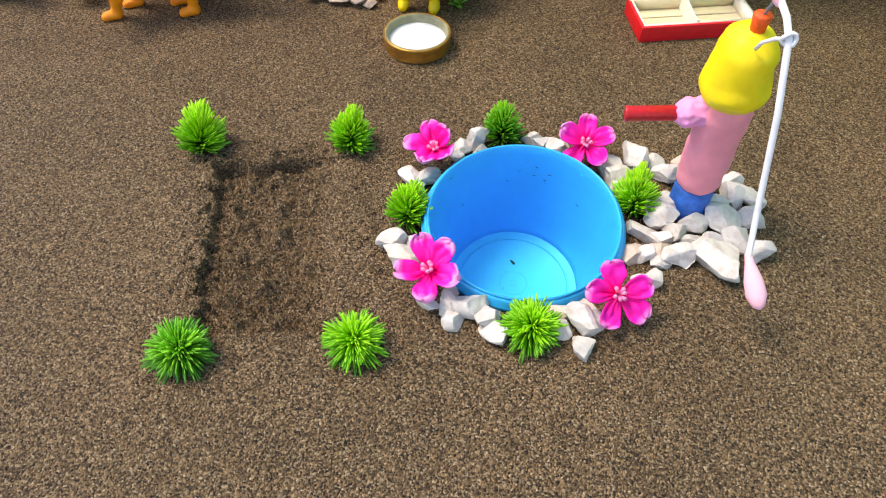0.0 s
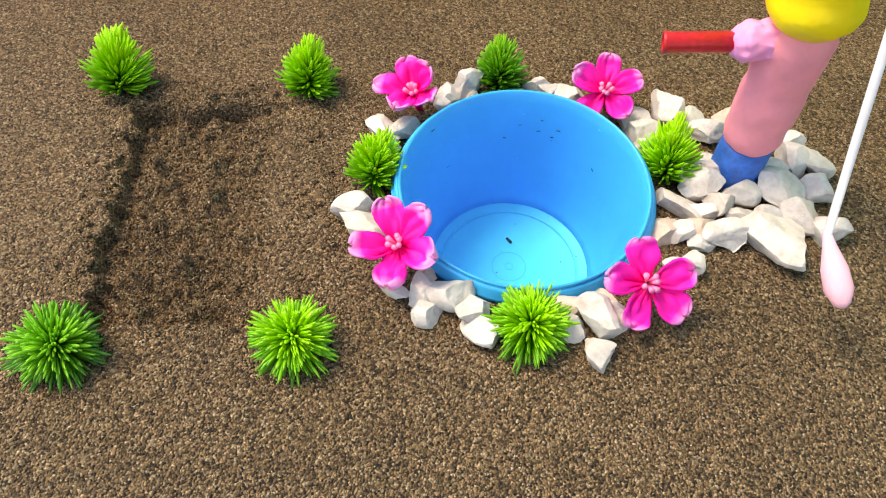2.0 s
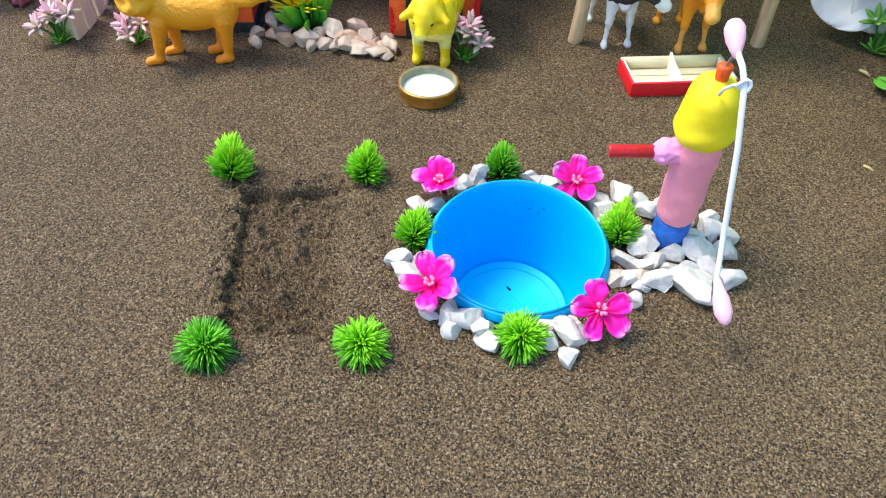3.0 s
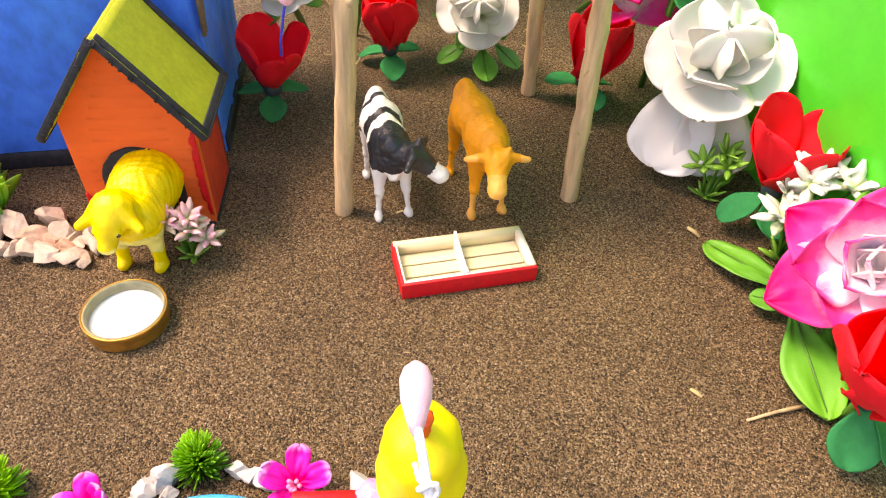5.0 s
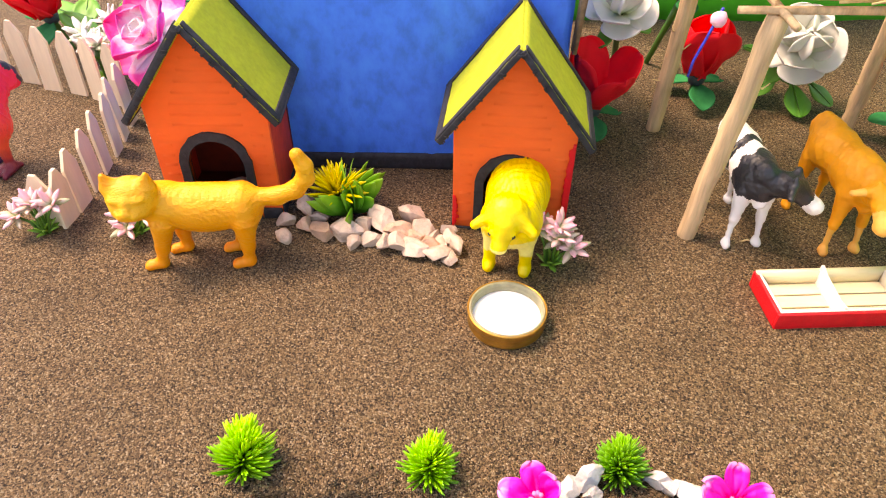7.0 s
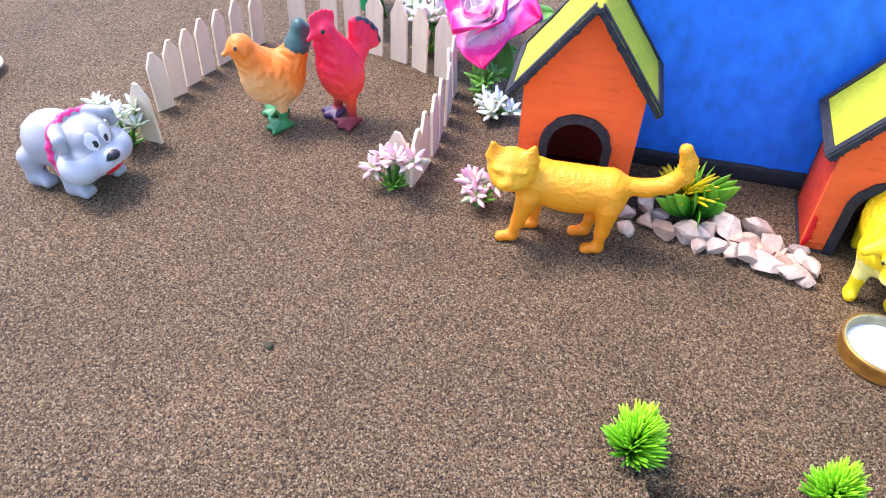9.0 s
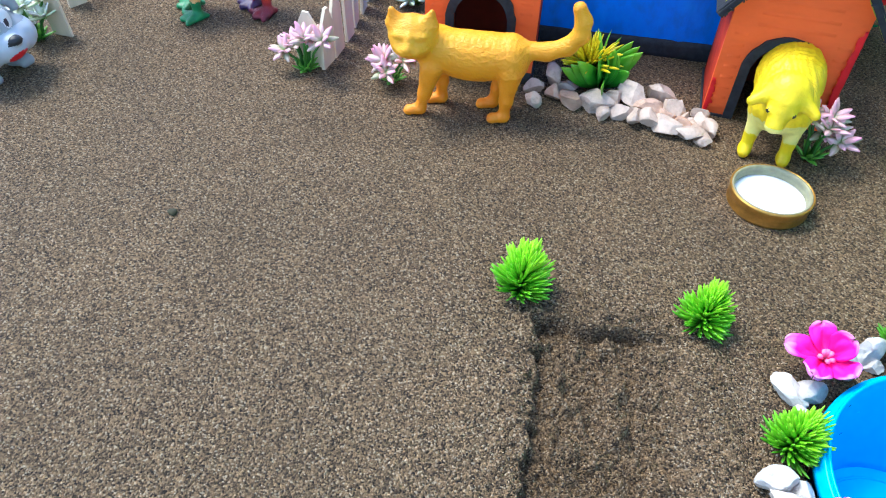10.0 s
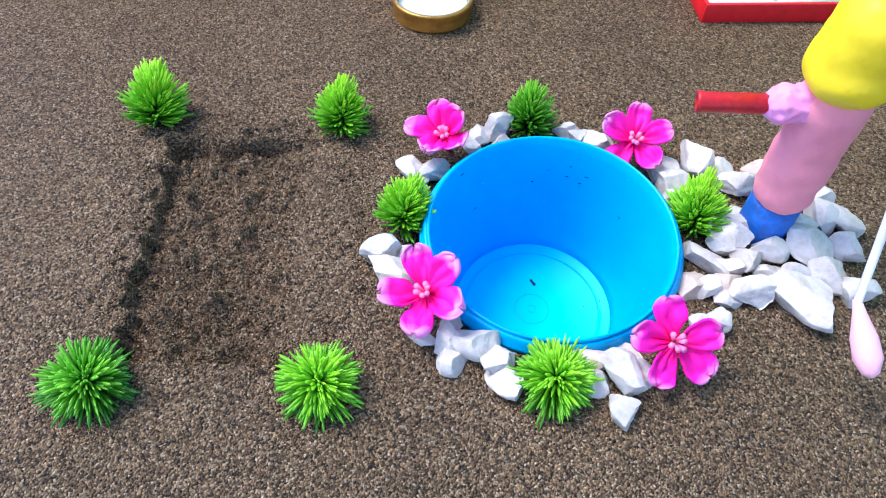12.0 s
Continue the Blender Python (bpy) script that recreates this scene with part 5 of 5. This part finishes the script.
def leaf_spray(label, leaves, mat=LEAF):
    """Cloth leaves, each from its foot to its tip, on one stem."""
    spray = thing("leaf_spray", label, "artificial leaves", Matrix())
    feet = []
    for i, (foot, tip, width) in enumerate(leaves):
        a, b = Vector(foot), Vector(tip)
        d = b - a
        turn, lift = math.degrees(math.atan2(-d.x, d.y)), math.degrees(math.asin(d.z / d.length))
        bm = petal(d.length, width, 0.07, -0.03, 0.14, 0.05, 0, i * 3.3 + a.x * 70, 0.0005, 18, 10, 0.34)
        part("leaf", bm, mat, spray, "", pose(*foot, 0, 0, turn) @ pose(0, 0, 0, lift, 0, 0))
        part("midrib", tube([a + d * 0.02 + Vector((0, 0, 0.0002)), a + d * 0.5 + Vector((0, 0, 0.0002)), b - d * 0.06], [0.0006, 0.0005, 0.0002], 5), STEM, spray)
        feet.append(foot)
    part("stem", tube(feet, 0.0012, 6), STEM, spray)


leaf_spray("large green cloth leaves lying under the pink rose", [((0.2330, 0.3240, 0.009), (0.2080, 0.3550, 0.004), 0.0185), ((0.2340, 0.3200, 0.008), (0.2190, 0.3255, 0.005), 0.0140), ((0.2300, 0.3130, 0.010), (0.2335, 0.2735, 0.004), 0.0225), ((0.2420, 0.3130, 0.009), (0.2430, 0.2830, 0.005), 0.0150), ((0.2390, 0.3590, 0.008), (0.2310, 0.3700, 0.022), 0.0080)])
leaf_spray("green cloth leaves under the white rose", [((0.2130, 0.4180, 0.018), (0.2000, 0.4030, 0.005), 0.0130), ((0.2240, 0.4120, 0.016), (0.2190, 0.3930, 0.004), 0.0150), ((0.2300, 0.4130, 0.015), (0.2290, 0.3960, 0.012), 0.0150), ((0.2320, 0.4200, 0.016), (0.2420, 0.4060, 0.016), 0.0140)])
leaf_spray("green cloth leaves behind the white flower", [((0.1000, 0.4930, 0.014), (0.0850, 0.4820, 0.006), 0.0150), ((0.1080, 0.4900, 0.012), (0.1130, 0.4700, 0.004), 0.0150), ((0.1150, 0.4930, 0.014), (0.1290, 0.4830, 0.006), 0.0140), ((0.1000, 0.5000, 0.020), (0.0800, 0.4990, 0.026), 0.0150)])
leaf_spray("green cloth leaves behind the picket fence", [((-0.2500, 0.4060, 0.016), (-0.2740, 0.4180, 0.022), 0.017), ((-0.2400, 0.4100, 0.018), (-0.2660, 0.4060, 0.020), 0.017), ((-0.2280, 0.4060, 0.014), (-0.2060, 0.4180, 0.012), 0.017), ((-0.2700, 0.4250, 0.018), (-0.2980, 0.4300, 0.028), 0.017), ((-0.2900, 0.4330, 0.016), (-0.3020, 0.4580, 0.026), 0.017), ((-0.3000, 0.4500, 0.014), (-0.3350, 0.4560, 0.020), 0.020), ((-0.2600, 0.4550, 0.014), (-0.2850, 0.4700, 0.022), 0.020)])


# ---- moulded toy animals ----
def cat():
    P = [("c", (0.012, 0.0, 0.0272), (-0.0155, 0.0, 0.0268), 0.0084, 0.0086), ("e", (-0.002, 0, 0.0245), (0.018, 0.0086, 0.0088)), ("e", (-0.0165, 0, 0.0255), (0.0070, 0.0084, 0.0100)),
         ("c", (0.013, 0, 0.0285), (0.0205, 0.0040, 0.0325), 0.0082, 0.0070), ("e", (0.0215, 0.0058, 0.0355), (0.0094, 0.0076, 0.0078)), ("e", (0.0215, 0.0100, 0.0325), (0.0072, 0.0046, 0.0044)),
         ("e", (0.0198, 0.0136, 0.0325), (0.0024, 0.0022, 0.0020)), ("e", (0.0232, 0.0136, 0.0325), (0.0024, 0.0022, 0.0020)), ("e", (0.0215, 0.0150, 0.0340), (0.0011, 0.0010, 0.0008)), ("c", (0.0215, 0.0128, 0.0375), (0.0215, 0.0145, 0.0345), 0.0016, 0.0011)]
    for s in (-1, 1):
        x = 0.0215 + s * 0.0062
        P += [("c", (x - s * 0.0012, 0.0062, 0.0405), (x + s * 0.0014, 0.0066, 0.0452), 0.0030, 0.0008), ("c", (x + s * 0.0016, 0.0062, 0.0400), (x + s * 0.0016, 0.0066, 0.0450), 0.0026, 0.0008), ("e", (0.0215 + s * 0.0038, 0.0118, 0.0378), (0.0022, 0.0012, 0.0007))]
    for x, y, fx in ((0.0140, 0.0050, 0.0185), (0.0115, -0.0050, 0.0110), (-0.0170, 0.0050, -0.0160), (-0.0150, -0.0050, -0.0105)):
        P += [("c", (x, y, 0.022), (x + (fx - x) * 0.6, y, 0.010), 0.0048, 0.0027), ("c", (x + (fx - x) * 0.6, y, 0.010), (fx, y, 0.0030), 0.0026, 0.0021), ("c", (fx, y, 0.0021), (fx + 0.0038, y + 0.001, 0.0019), 0.0024, 0.0021)]
        P += [("e", (fx + 0.0052, y + 0.001 + d, 0.0016), (0.0012, 0.0008, 0.0011)) for d in (-0.0013, 0.0, 0.0013)]
    tail = [(-0.0200, 0, 0.0300), (-0.0300, 0, 0.0302), (-0.0375, 0, 0.0332), (-0.0418, 0.0002, 0.0385), (-0.0420, 0.0004, 0.0440), (-0.0398, 0.0006, 0.0490)]
    r = [0.0037, 0.0034, 0.0033, 0.0032, 0.0030, 0.0026]
    P += [("c", tail[i], tail[i + 1], r[i], r[i + 1]) for i in range(5)]
    def fur(g):
        x, y, z = (g[..., i] for i in range(3))
        lock = np.sin(1500 * x + 900 * z + 1.4 * np.sin(800 * z + 500 * y)) * np.sin(2600 * z + 1500 * y - 1700 * x + 1.6 * np.sin(900 * x + 400 * z))
        return 0.00019 * lock * np.where(x < -0.024, 0.4, 1) * np.clip((z - 0.008) / 0.008, 0.2, 1) * np.where((x > 0.0145) & (y > 0.006), 0.3, 1)
    figure("toy_cat", P, 0.0005, 0.0018, [TOY_CAT], lambda c: 0, "amber orange rubber cat figurine with raised tail", "toy cat", pose(-0.1280, 0.2906, 0, 0, 0, 198), fur)


cat()


def sheep():
    P = [("e", (0, 0.010, 0.0255), (0.0125, 0.021, 0.0130)), ("e", (0, -0.006, 0.0235), (0.0120, 0.0105, 0.0115)), ("e", (-0.001, -0.0135, 0.0318), (0.0082, 0.0078, 0.0082)), ("c", (-0.001, -0.0185, 0.0300), (-0.0018, -0.0226, 0.0240), 0.0050, 0.0031), ("e", (-0.0018, -0.0238, 0.0236), (0.0024, 0.0016, 0.0014))]
    for s in (-1, 1):
        x = -0.001 + s * 0.0062
        P += [("c", (x, -0.0165, 0.0318), (x + s * 0.0046, -0.0190, 0.0290), 0.0026, 0.0018), ("e", (-0.0014 + s * 0.0040, -0.0215, 0.0285), (0.0011, 0.0009, 0.0009))]
        P += [("c", (s * 0.0068, -0.0075, 0.018), (s * 0.0072, -0.0085, 0.003), 0.0036, 0.0021), ("c", (s * 0.0072, -0.0085, 0.0022), (s * 0.0072, -0.0108, 0.0020), 0.0024, 0.0022), ("c", (s * 0.0068, 0.022, 0.018), (s * 0.0068, 0.023, 0.003), 0.0038, 0.0022)]
    def wool(g):
        x, y, z = (g[..., i] for i in range(3))
        lock = np.sin(1100 * y + 800 * x + 1.5 * np.sin(600 * x + 500 * z)) * np.sin(1900 * x - 900 * y + 1300 * z + 1.5 * np.sin(500 * y))
        return 0.00032 * lock * np.clip((z - 0.012) / 0.006, 0.1, 1) * np.clip((y + 0.0185) / 0.004, 0.12, 1)
    def colour(c):
        if any((c - Vector((-0.0014 + s * 0.0046, -0.0224, 0.0284))).length < 0.0008 for s in (-1, 1)):
            return 2
        return int(c.y < -0.004 and 0.010 < c.z + 0.003 * noise.noise(c * 300) < 0.0195 or c.y < -0.0235 and c.z < 0.024)
    figure("toy_sheep", P, 0.0006, 0.0022, [TOY_YELLOW, TOY_CREAM, TOY_BLACK], colour, "bright yellow rubber sheep figurine standing in a doorway", "toy sheep", pose(-0.0120, 0.3245, 0, 0, 0, 2), wool)


sheep()


def cattle(name, label, mats, colour, m, head_turn, horns):
    P = [("e", (0, 0.016, 0.0325), (0.0088, 0.0125, 0.0092)), ("e", (0, 0.000, 0.0318), (0.0086, 0.0120, 0.0096)), ("c", (0, 0.027, 0.0360), (0, -0.008, 0.0368), 0.0048, 0.0048)]
    nx, ny = 0.0095 * math.sin(radians(head_turn)), -0.0095 * math.cos(radians(head_turn))
    neck, head = Vector((0, -0.009, 0.0325)), Vector((nx, -0.010 + ny, 0.0350))
    muzzle = head + Vector((nx * 1.05, ny * 0.85, -0.0066))
    P += [("c", (0, -0.004, 0.031), tuple(head), 0.0070, 0.0046), ("c", tuple(head), tuple(muzzle), 0.0046, 0.0028), ("e", tuple(muzzle), (0.0032, 0.0032, 0.0026)), ("c", (0, -0.0085, 0.029), (0, -0.0105, 0.0245), 0.0050, 0.0028), ("c", (0, 0.020, 0.0405), (0, 0.027, 0.0400), 0.0026, 0.0026)]
    side = Vector((-ny, nx, 0)).normalized()
    for s in (-1, 1):
        P += [("c", tuple(head + side * s * 0.004 + Vector((0, 0, 0.0025))), tuple(head + side * s * 0.0110 + Vector((0, 0, 0.0012))), 0.0018, 0.0012)]
        P += [("c", tuple(head + side * s * 0.0028 + Vector((0, 0, 0.0035))), tuple(head + side * s * 0.0040 + Vector((0, 0, 0.0085 if horns else 0.006))), 0.0014, 0.0009)]
        for y, f in ((-0.0055, -0.0075), (0.0205, 0.0225)):
            P += [("c", (s * 0.0048, y, 0.027), (s * 0.0056, (y + f) / 2, 0.014), 0.0040, 0.0017), ("c", (s * 0.0056, (y + f) / 2, 0.014), (s * 0.0064, f, 0.0028), 0.0015, 0.0010), ("c", (s * 0.0064, f, 0.0015), (s * 0.0066, f - 0.0016, 0.0013), 0.0018, 0.0015)]
    P += [("c", (0, 0.0275, 0.0345), (0.001, 0.0305, 0.018), 0.0014, 0.0012)]
    return figure(name, P, 0.0006, 0.0022, mats, colour(head, muzzle), label, "toy cow", m, waves(0.00020, 900))


def cow_colour(head, muzzle):
    def f(c):
        if (c - head).length < 0.0085 and (c - muzzle).length > 0.0052:
            return 1
        if (c - head).length < 0.016 and c.y < -0.002 and (c - muzzle).length > 0.0058 and c.z > 0.0265:
            return 1
        if c.z > 0.0265 + 0.003 * noise.noise((c.x * 300, c.y * 300, 1)) and -0.012 < c.y < 0.0005 + 0.004 * noise.noise((c.z * 200, c.x * 200, 2)):
            return 1
        w = c.y + 0.0025 * noise.noise((c.z * 180, c.x * 180, 4))
        return int(c.z > 0.027 and (0.0075 < w < 0.0112 or 0.0185 < w < 0.0215))
    return f


def bull_colour(head, muzzle):
    return lambda c: int((c - muzzle).length < 0.0062 or c.z < 0.012 and c.y < 0.005 or abs(c.x - head.x) > 0.0075 and (c - head).length < 0.013)


cattle("toy_cow", "white rubber cow figurine with black patches", [TOY_WHITE, TOY_BLACK], cow_colour, pose(0.0765, 0.3650, 0, 0, 0, 20), 58, False)
cattle("toy_bull", "ochre orange rubber calf figurine beside the spotted cow", [TOY_BULL, TOY_BULL_PALE], bull_colour, pose(0.1150, 0.3725, -0.0005, 0, 0, 22) @ Matrix.Scale(1.06, 4), -14, False)


def fowl(name, label, mats, colour, m, rooster):
    if rooster:
        P = [("e", (0.001, 0, 0.0225), (0.0110, 0.0112, 0.0118)), ("e", (-0.003, 0, 0.0280), (0.0096, 0.0100, 0.0125)), ("c", (-0.0030, 0, 0.0330), (-0.0075, -0.001, 0.0430), 0.0096, 0.0058), ("e", (-0.0095, -0.0012, 0.0462), (0.0058, 0.0050, 0.0050)), ("c", (-0.0140, -0.0015, 0.0460), (-0.0185, -0.002, 0.0440), 0.0020, 0.0007), ("e", (-0.0118, -0.0056, 0.0474), (0.0011, 0.0007, 0.0011)), ("e", (-0.0130, -0.0012, 0.0396), (0.0022, 0.0016, 0.0042))]
        P += [("e", (-0.0150 + 0.0028 * i, -0.001, 0.0508 + 0.0012 * math.sin(0.8 * i)), (0.0015, 0.0010, 0.0032)) for i in range(5)]
        P += [("c", (0.005, 0, 0.0270), (0.0110, 0, 0.0330), 0.0076, 0.0052)]
        P += [("c", (0.0100, 0, 0.0330), (0.0100 + 0.0125 * math.cos(a), 0, 0.0330 + 0.0125 * math.sin(a)), 0.0032, 0.0024) for a in (0.15, 0.45, 0.75, 1.05, 1.35, 1.65)]
    else:
        P = [("e", (0.001, 0, 0.0238), (0.0150, 0.0115, 0.0135)), ("e", (-0.006, 0, 0.0255), (0.0110, 0.0105, 0.0130)), ("c", (-0.0075, 0, 0.0290), (-0.0138, -0.001, 0.0395), 0.0108, 0.0064), ("e", (-0.0152, -0.0012, 0.0425), (0.0064, 0.0056, 0.0056)), ("c", (-0.020, -0.0015, 0.0418), (-0.0238, -0.002, 0.0396), 0.0021, 0.0008), ("e", (-0.0172, -0.0062, 0.0438), (0.0010, 0.0007, 0.0010))]
        P += [("c", (0.008, 0, 0.0280), (0.0140, 0.0, 0.0400), 0.0088, 0.0058), ("c", (0.0140, 0, 0.0400), (0.0158, 0, 0.0480), 0.0056, 0.0040), ("c", (0.0150, 0, 0.0400), (0.0192, 0, 0.0460), 0.0040, 0.0026)]
    for y in (-0.0066, 0.0066):
        P += [("c", (0.001, y * 0.9, 0.014), (0.001, y, 0.003), 0.0034, 0.0022), ("e", (-0.0025, y, 0.0016), (0.0052, 0.0046, 0.0013))]
        for a in (-0.7, 0.0, 0.7):
            P += [("c", (0.001, y, 0.0024), (0.001 - 0.0088 * math.cos(a), y - 0.0088 * math.sin(a), 0.0013), 0.0020, 0.0011)]
        P += [("c", (0.001, y, 0.0022), (0.0060, y, 0.0014), 0.0019, 0.0011)]
    def plumage(g):
        x, y, z = (g[..., i] for i in range(3))
        scale = np.abs(np.sin(620 * z + 240 * x + 1.4 * np.sin(520 * x + 430 * y))) * np.abs(np.sin(560 * x + 620 * y + 1.2 * np.sin(500 * z)))
        return -0.0006 * scale * np.clip((z - 0.011) / 0.006, 0, 1) * np.clip((0.046 - z) / 0.006, 0.15, 1)
    return figure(name, P, 0.0006, 0.0019, mats, colour, label, "toy hen" if not rooster else "toy rooster", m, plumage)


def hen_colour(c):
    if (c - Vector((-0.0178, -0.0066, 0.0440))).length < 0.0010:
        return 3
    if c.z < 0.0098 + 0.001 * noise.noise(c * 400):
        return 2
    return int(c.x > 0.0070 and c.z + 0.25 * c.x + 0.0015 * noise.noise(c * 300) > 0.0415)


def rooster_colour(c):
    if (c - Vector((-0.0122, -0.0060, 0.0476))).length < 0.0010:
        return 2
    if c.z < 0.0040 and c.y > 0:
        return 1
    return 2 if (Vector((c.x, 0, c.z)) - Vector((0.0100, 0, 0.0330))).length + 0.0012 * noise.noise(c * 400) > 0.0128 and c.x > 0.010 and c.z > 0.030 else 0


fowl("toy_hen", "tan and orange rubber hen figurine with green feet", [TOY_HEN, TOY_TEAL, TOY_FOOT, TOY_BLACK], hen_colour, pose(-0.2832, 0.3040, 0, 0, 0, 48) @ Matrix.Diagonal((0.90, 1.08, 0.99, 1)), False)
fowl("toy_rooster", "red rubber rooster figurine with dark maroon feet", [TOY_ROOSTER, TOY_PURPLE, TOY_BLACK], rooster_colour, pose(-0.2565, 0.3215, 0, 0, 0, 66) @ Matrix.Diagonal((0.90, 1.0, 1.08, 1)), True)


def dog():
    P = [("e", (-0.009, 0, 0.0180), (0.0135, 0.0118, 0.0120)), ("e", (0.0070, 0, 0.0205), (0.0105, 0.0118, 0.0105)), ("e", (0.0110, 0.0085, 0.0155), (0.0085, 0.0078, 0.0076)), ("e", (0.0110, -0.0085, 0.0155), (0.0085, 0.0078, 0.0076)), ("e", (0.0150, 0, 0.0150), (0.0068, 0.0085, 0.0062)), ("e", (0.0210, 0, 0.0185), (0.0024, 0.0028, 0.0020))]
    for s in (-1, 1):
        P += [("c", (0.0035, s * 0.0085, 0.0290), (0.0095, s * 0.0125, 0.0285), 0.0030, 0.0022), ("c", (0.0095, s * 0.0125, 0.0285), (0.0110, s * 0.0130, 0.0250), 0.0022, 0.0018), ("e", (0.0128, s * 0.0040, 0.0250), (0.0030, 0.0032, 0.0042))]
    for x, y in ((0.0030, -0.0078), (0.0030, 0.0078), (-0.0165, -0.0088), (-0.0165, 0.0088)):
        P += [("c", (x, y, 0.012), (x + 0.001, y * 1.08, 0.004), 0.0050, 0.0038), ("c", (x + 0.001, y * 1.08, 0.0034), (x + 0.0050, y * 1.1, 0.0031), 0.0040, 0.0032)]
        P += [("e", (x + 0.0078, y * 1.1 + d, 0.0026), (0.0018, 0.0013, 0.0020)) for d in (-0.0020, 0.0, 0.0020)]
    P += [("c", (-0.0190, 0, 0.0190), (-0.0240, 0, 0.0185), 0.0034, 0.0028)]
    P += [("c", (0.0030 - 0.0135 * math.cos(a) * 0.10, 0.0128 * math.sin(a), 0.0190 + 0.0125 * math.cos(a)), (0.0030 - 0.0135 * math.cos(a + 0.35) * 0.10, 0.0128 * math.sin(a + 0.35), 0.0190 + 0.0125 * math.cos(a + 0.35)), 0.0014, 0.0014) for a in [-1.9 + 0.35 * i for i in range(11)]]
    def colour(c):
        if c.x > 0.0205 and 0.0172 < c.z < 0.0212:
            return 2
        for s in (-1, 1):
            e = Vector((0.0152, s * 0.0036, 0.0250))
            if math.hypot(c.y - e.y + s * 0.0008, 0.75 * (c.z - 0.0238)) < 0.0011 and c.x > 0.0135:
                return 2
            if c.x > 0.0125 and ((c.y - e.y) / 0.0027) ** 2 + ((c.z - e.z) / 0.0036) ** 2 < 1:
                return 4
        if c.x > 0.0140 and ((c.y) / 0.0048) ** 2 + ((c.z - 0.0118) / 0.0022) ** 2 < 1:
            return 3
        band = abs(c.x - 0.0030 + 0.10 * (c.z - 0.019) * 1.08)
        if band < 0.0017 and math.hypot(c.y, c.z - 0.019) > 0.0118 and c.z > 0.011:
            return 1
        return 5 if c.x > 0.0060 and c.z < 0.0212 and c.z > 0.008 else 0
    figure("toy_dog", P, 0.0005, 0.0016, [TOY_GREY, TOY_PINK, TOY_BLACK, TOY_TONGUE, TOY_WHITE, TOY_MUZZLE], colour, "plump grey plastic dog figurine with pink collar", "toy dog", pose(-0.3235, 0.2195, 0, 0, 0, 6) @ Matrix.Scale(1.05, 4))


dog()


# ---- scraps on the sand ----
def scrap(points, r, mat, label):
    single("twig", tube(points, r, 6), mat, label, "twig")


scrap([(0.2035, 0.3665, 0.001), (0.2055, 0.3635, 0.0016), (0.2075, 0.3612, 0.001)], [0.0007, 0.0009, 0.0006], STRAW, "short pale straw scrap on the sand")
scrap([(0.1915, 0.2825, 0.0008), (0.1932, 0.2808, 0.0011), (0.1948, 0.2795, 0.0008)], [0.0005, 0.0007, 0.0005], STRAW, "tiny pale straw scrap on the sand")
scrap([(0.2080, 0.2720, 0.0008), (0.2180, 0.2760, 0.0014), (0.2290, 0.2800, 0.0012)], [0.0005, 0.0006, 0.0008], WOOD, "thin brown twig by the felt leaves")
scrap([(0.0800, 0.3600, 0.0006), (0.0822, 0.3612, 0.0010), (0.0840, 0.3610, 0.0008)], [0.0004, 0.0005, 0.0003], STRAW, "tiny straw scrap under the cow")


def pebble():
    bm = bmesh.new()
    bmesh.ops.create_icosphere(bm, subdivisions=2, radius=0.0019)
    for v in bm.verts:
        v.co = Vector((v.co.x, v.co.y * 0.8, v.co.z * 0.6)) * (1 + 0.3 * noise.noise(v.co * 900))
    single("clod", bm, CLOD, "small dark olive clod on open sand", "clod", pose(-0.1913, 0.1845, 0.0006))


pebble()


def crumbs():
    """Sand crumbs thrown up along the edges of the dug bed."""
    verts, faces = [], []
    count = 0
    while count < 170:
        k = random.random()
        a, b = random.choice(((0, 1), (0, 1), (3, 0), (3, 0), (2, 3), (1, 2)))
        p = Vector(HOLE[a]).lerp(Vector(HOLE[b]), k) + Vector((random.gauss(0, 0.0042), random.gauss(0, 0.0042)))
        if min(hole_inset(p.x, p.y)) > 0.001 or math.hypot(p.x - 0.0535, p.y - 0.1905) < BOWL_R + 0.004:
            continue
        count += 1
        bm = bmesh.new()
        r = random.uniform(0.0004, 0.0010)
        bmesh.ops.create_icosphere(bm, subdivisions=1, radius=r)
        z = ground_height(p.x, p.y) + 0.35 * r
        start = len(verts)
        bm.verts.index_update()
        for v in bm.verts:
            c = v.co * (1 + 0.35 * noise.noise(v.co * 1500 + Vector((count, 0, 0))))
            verts.append((p.x + c.x * 1.2, p.y + c.y, z + c.z * 0.7))
        faces += [[start + v.index for v in f.verts] for f in bm.faces]
        bm.free()
    me = bpy.data.meshes.new("sand_crumbs")
    me.from_pydata(verts, [], faces)
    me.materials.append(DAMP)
    me.shade_smooth()
    tagged(new("sand_crumbs", me), "loose brown sand crumbs round the dug bed", "sand crumbs", kind="stuff")


crumbs()
dish = thing("tin_saucer", "pale round tin saucer on the sand", "saucer", pose(-0.4560, 0.2540, 0))
part("plate", lathe([(0.010, 0.0), (0.013, 0.001), (0.0175, 0.004), (0.0170, 0.0045), (0.012, 0.002), (0.0001, 0.0016)], 48), TIN, dish)
part("rim", lathe([(0.0170, 0.0042), (0.0178, 0.0046), (0.0178, 0.0036)], 48, closed=True), TIN, dish)
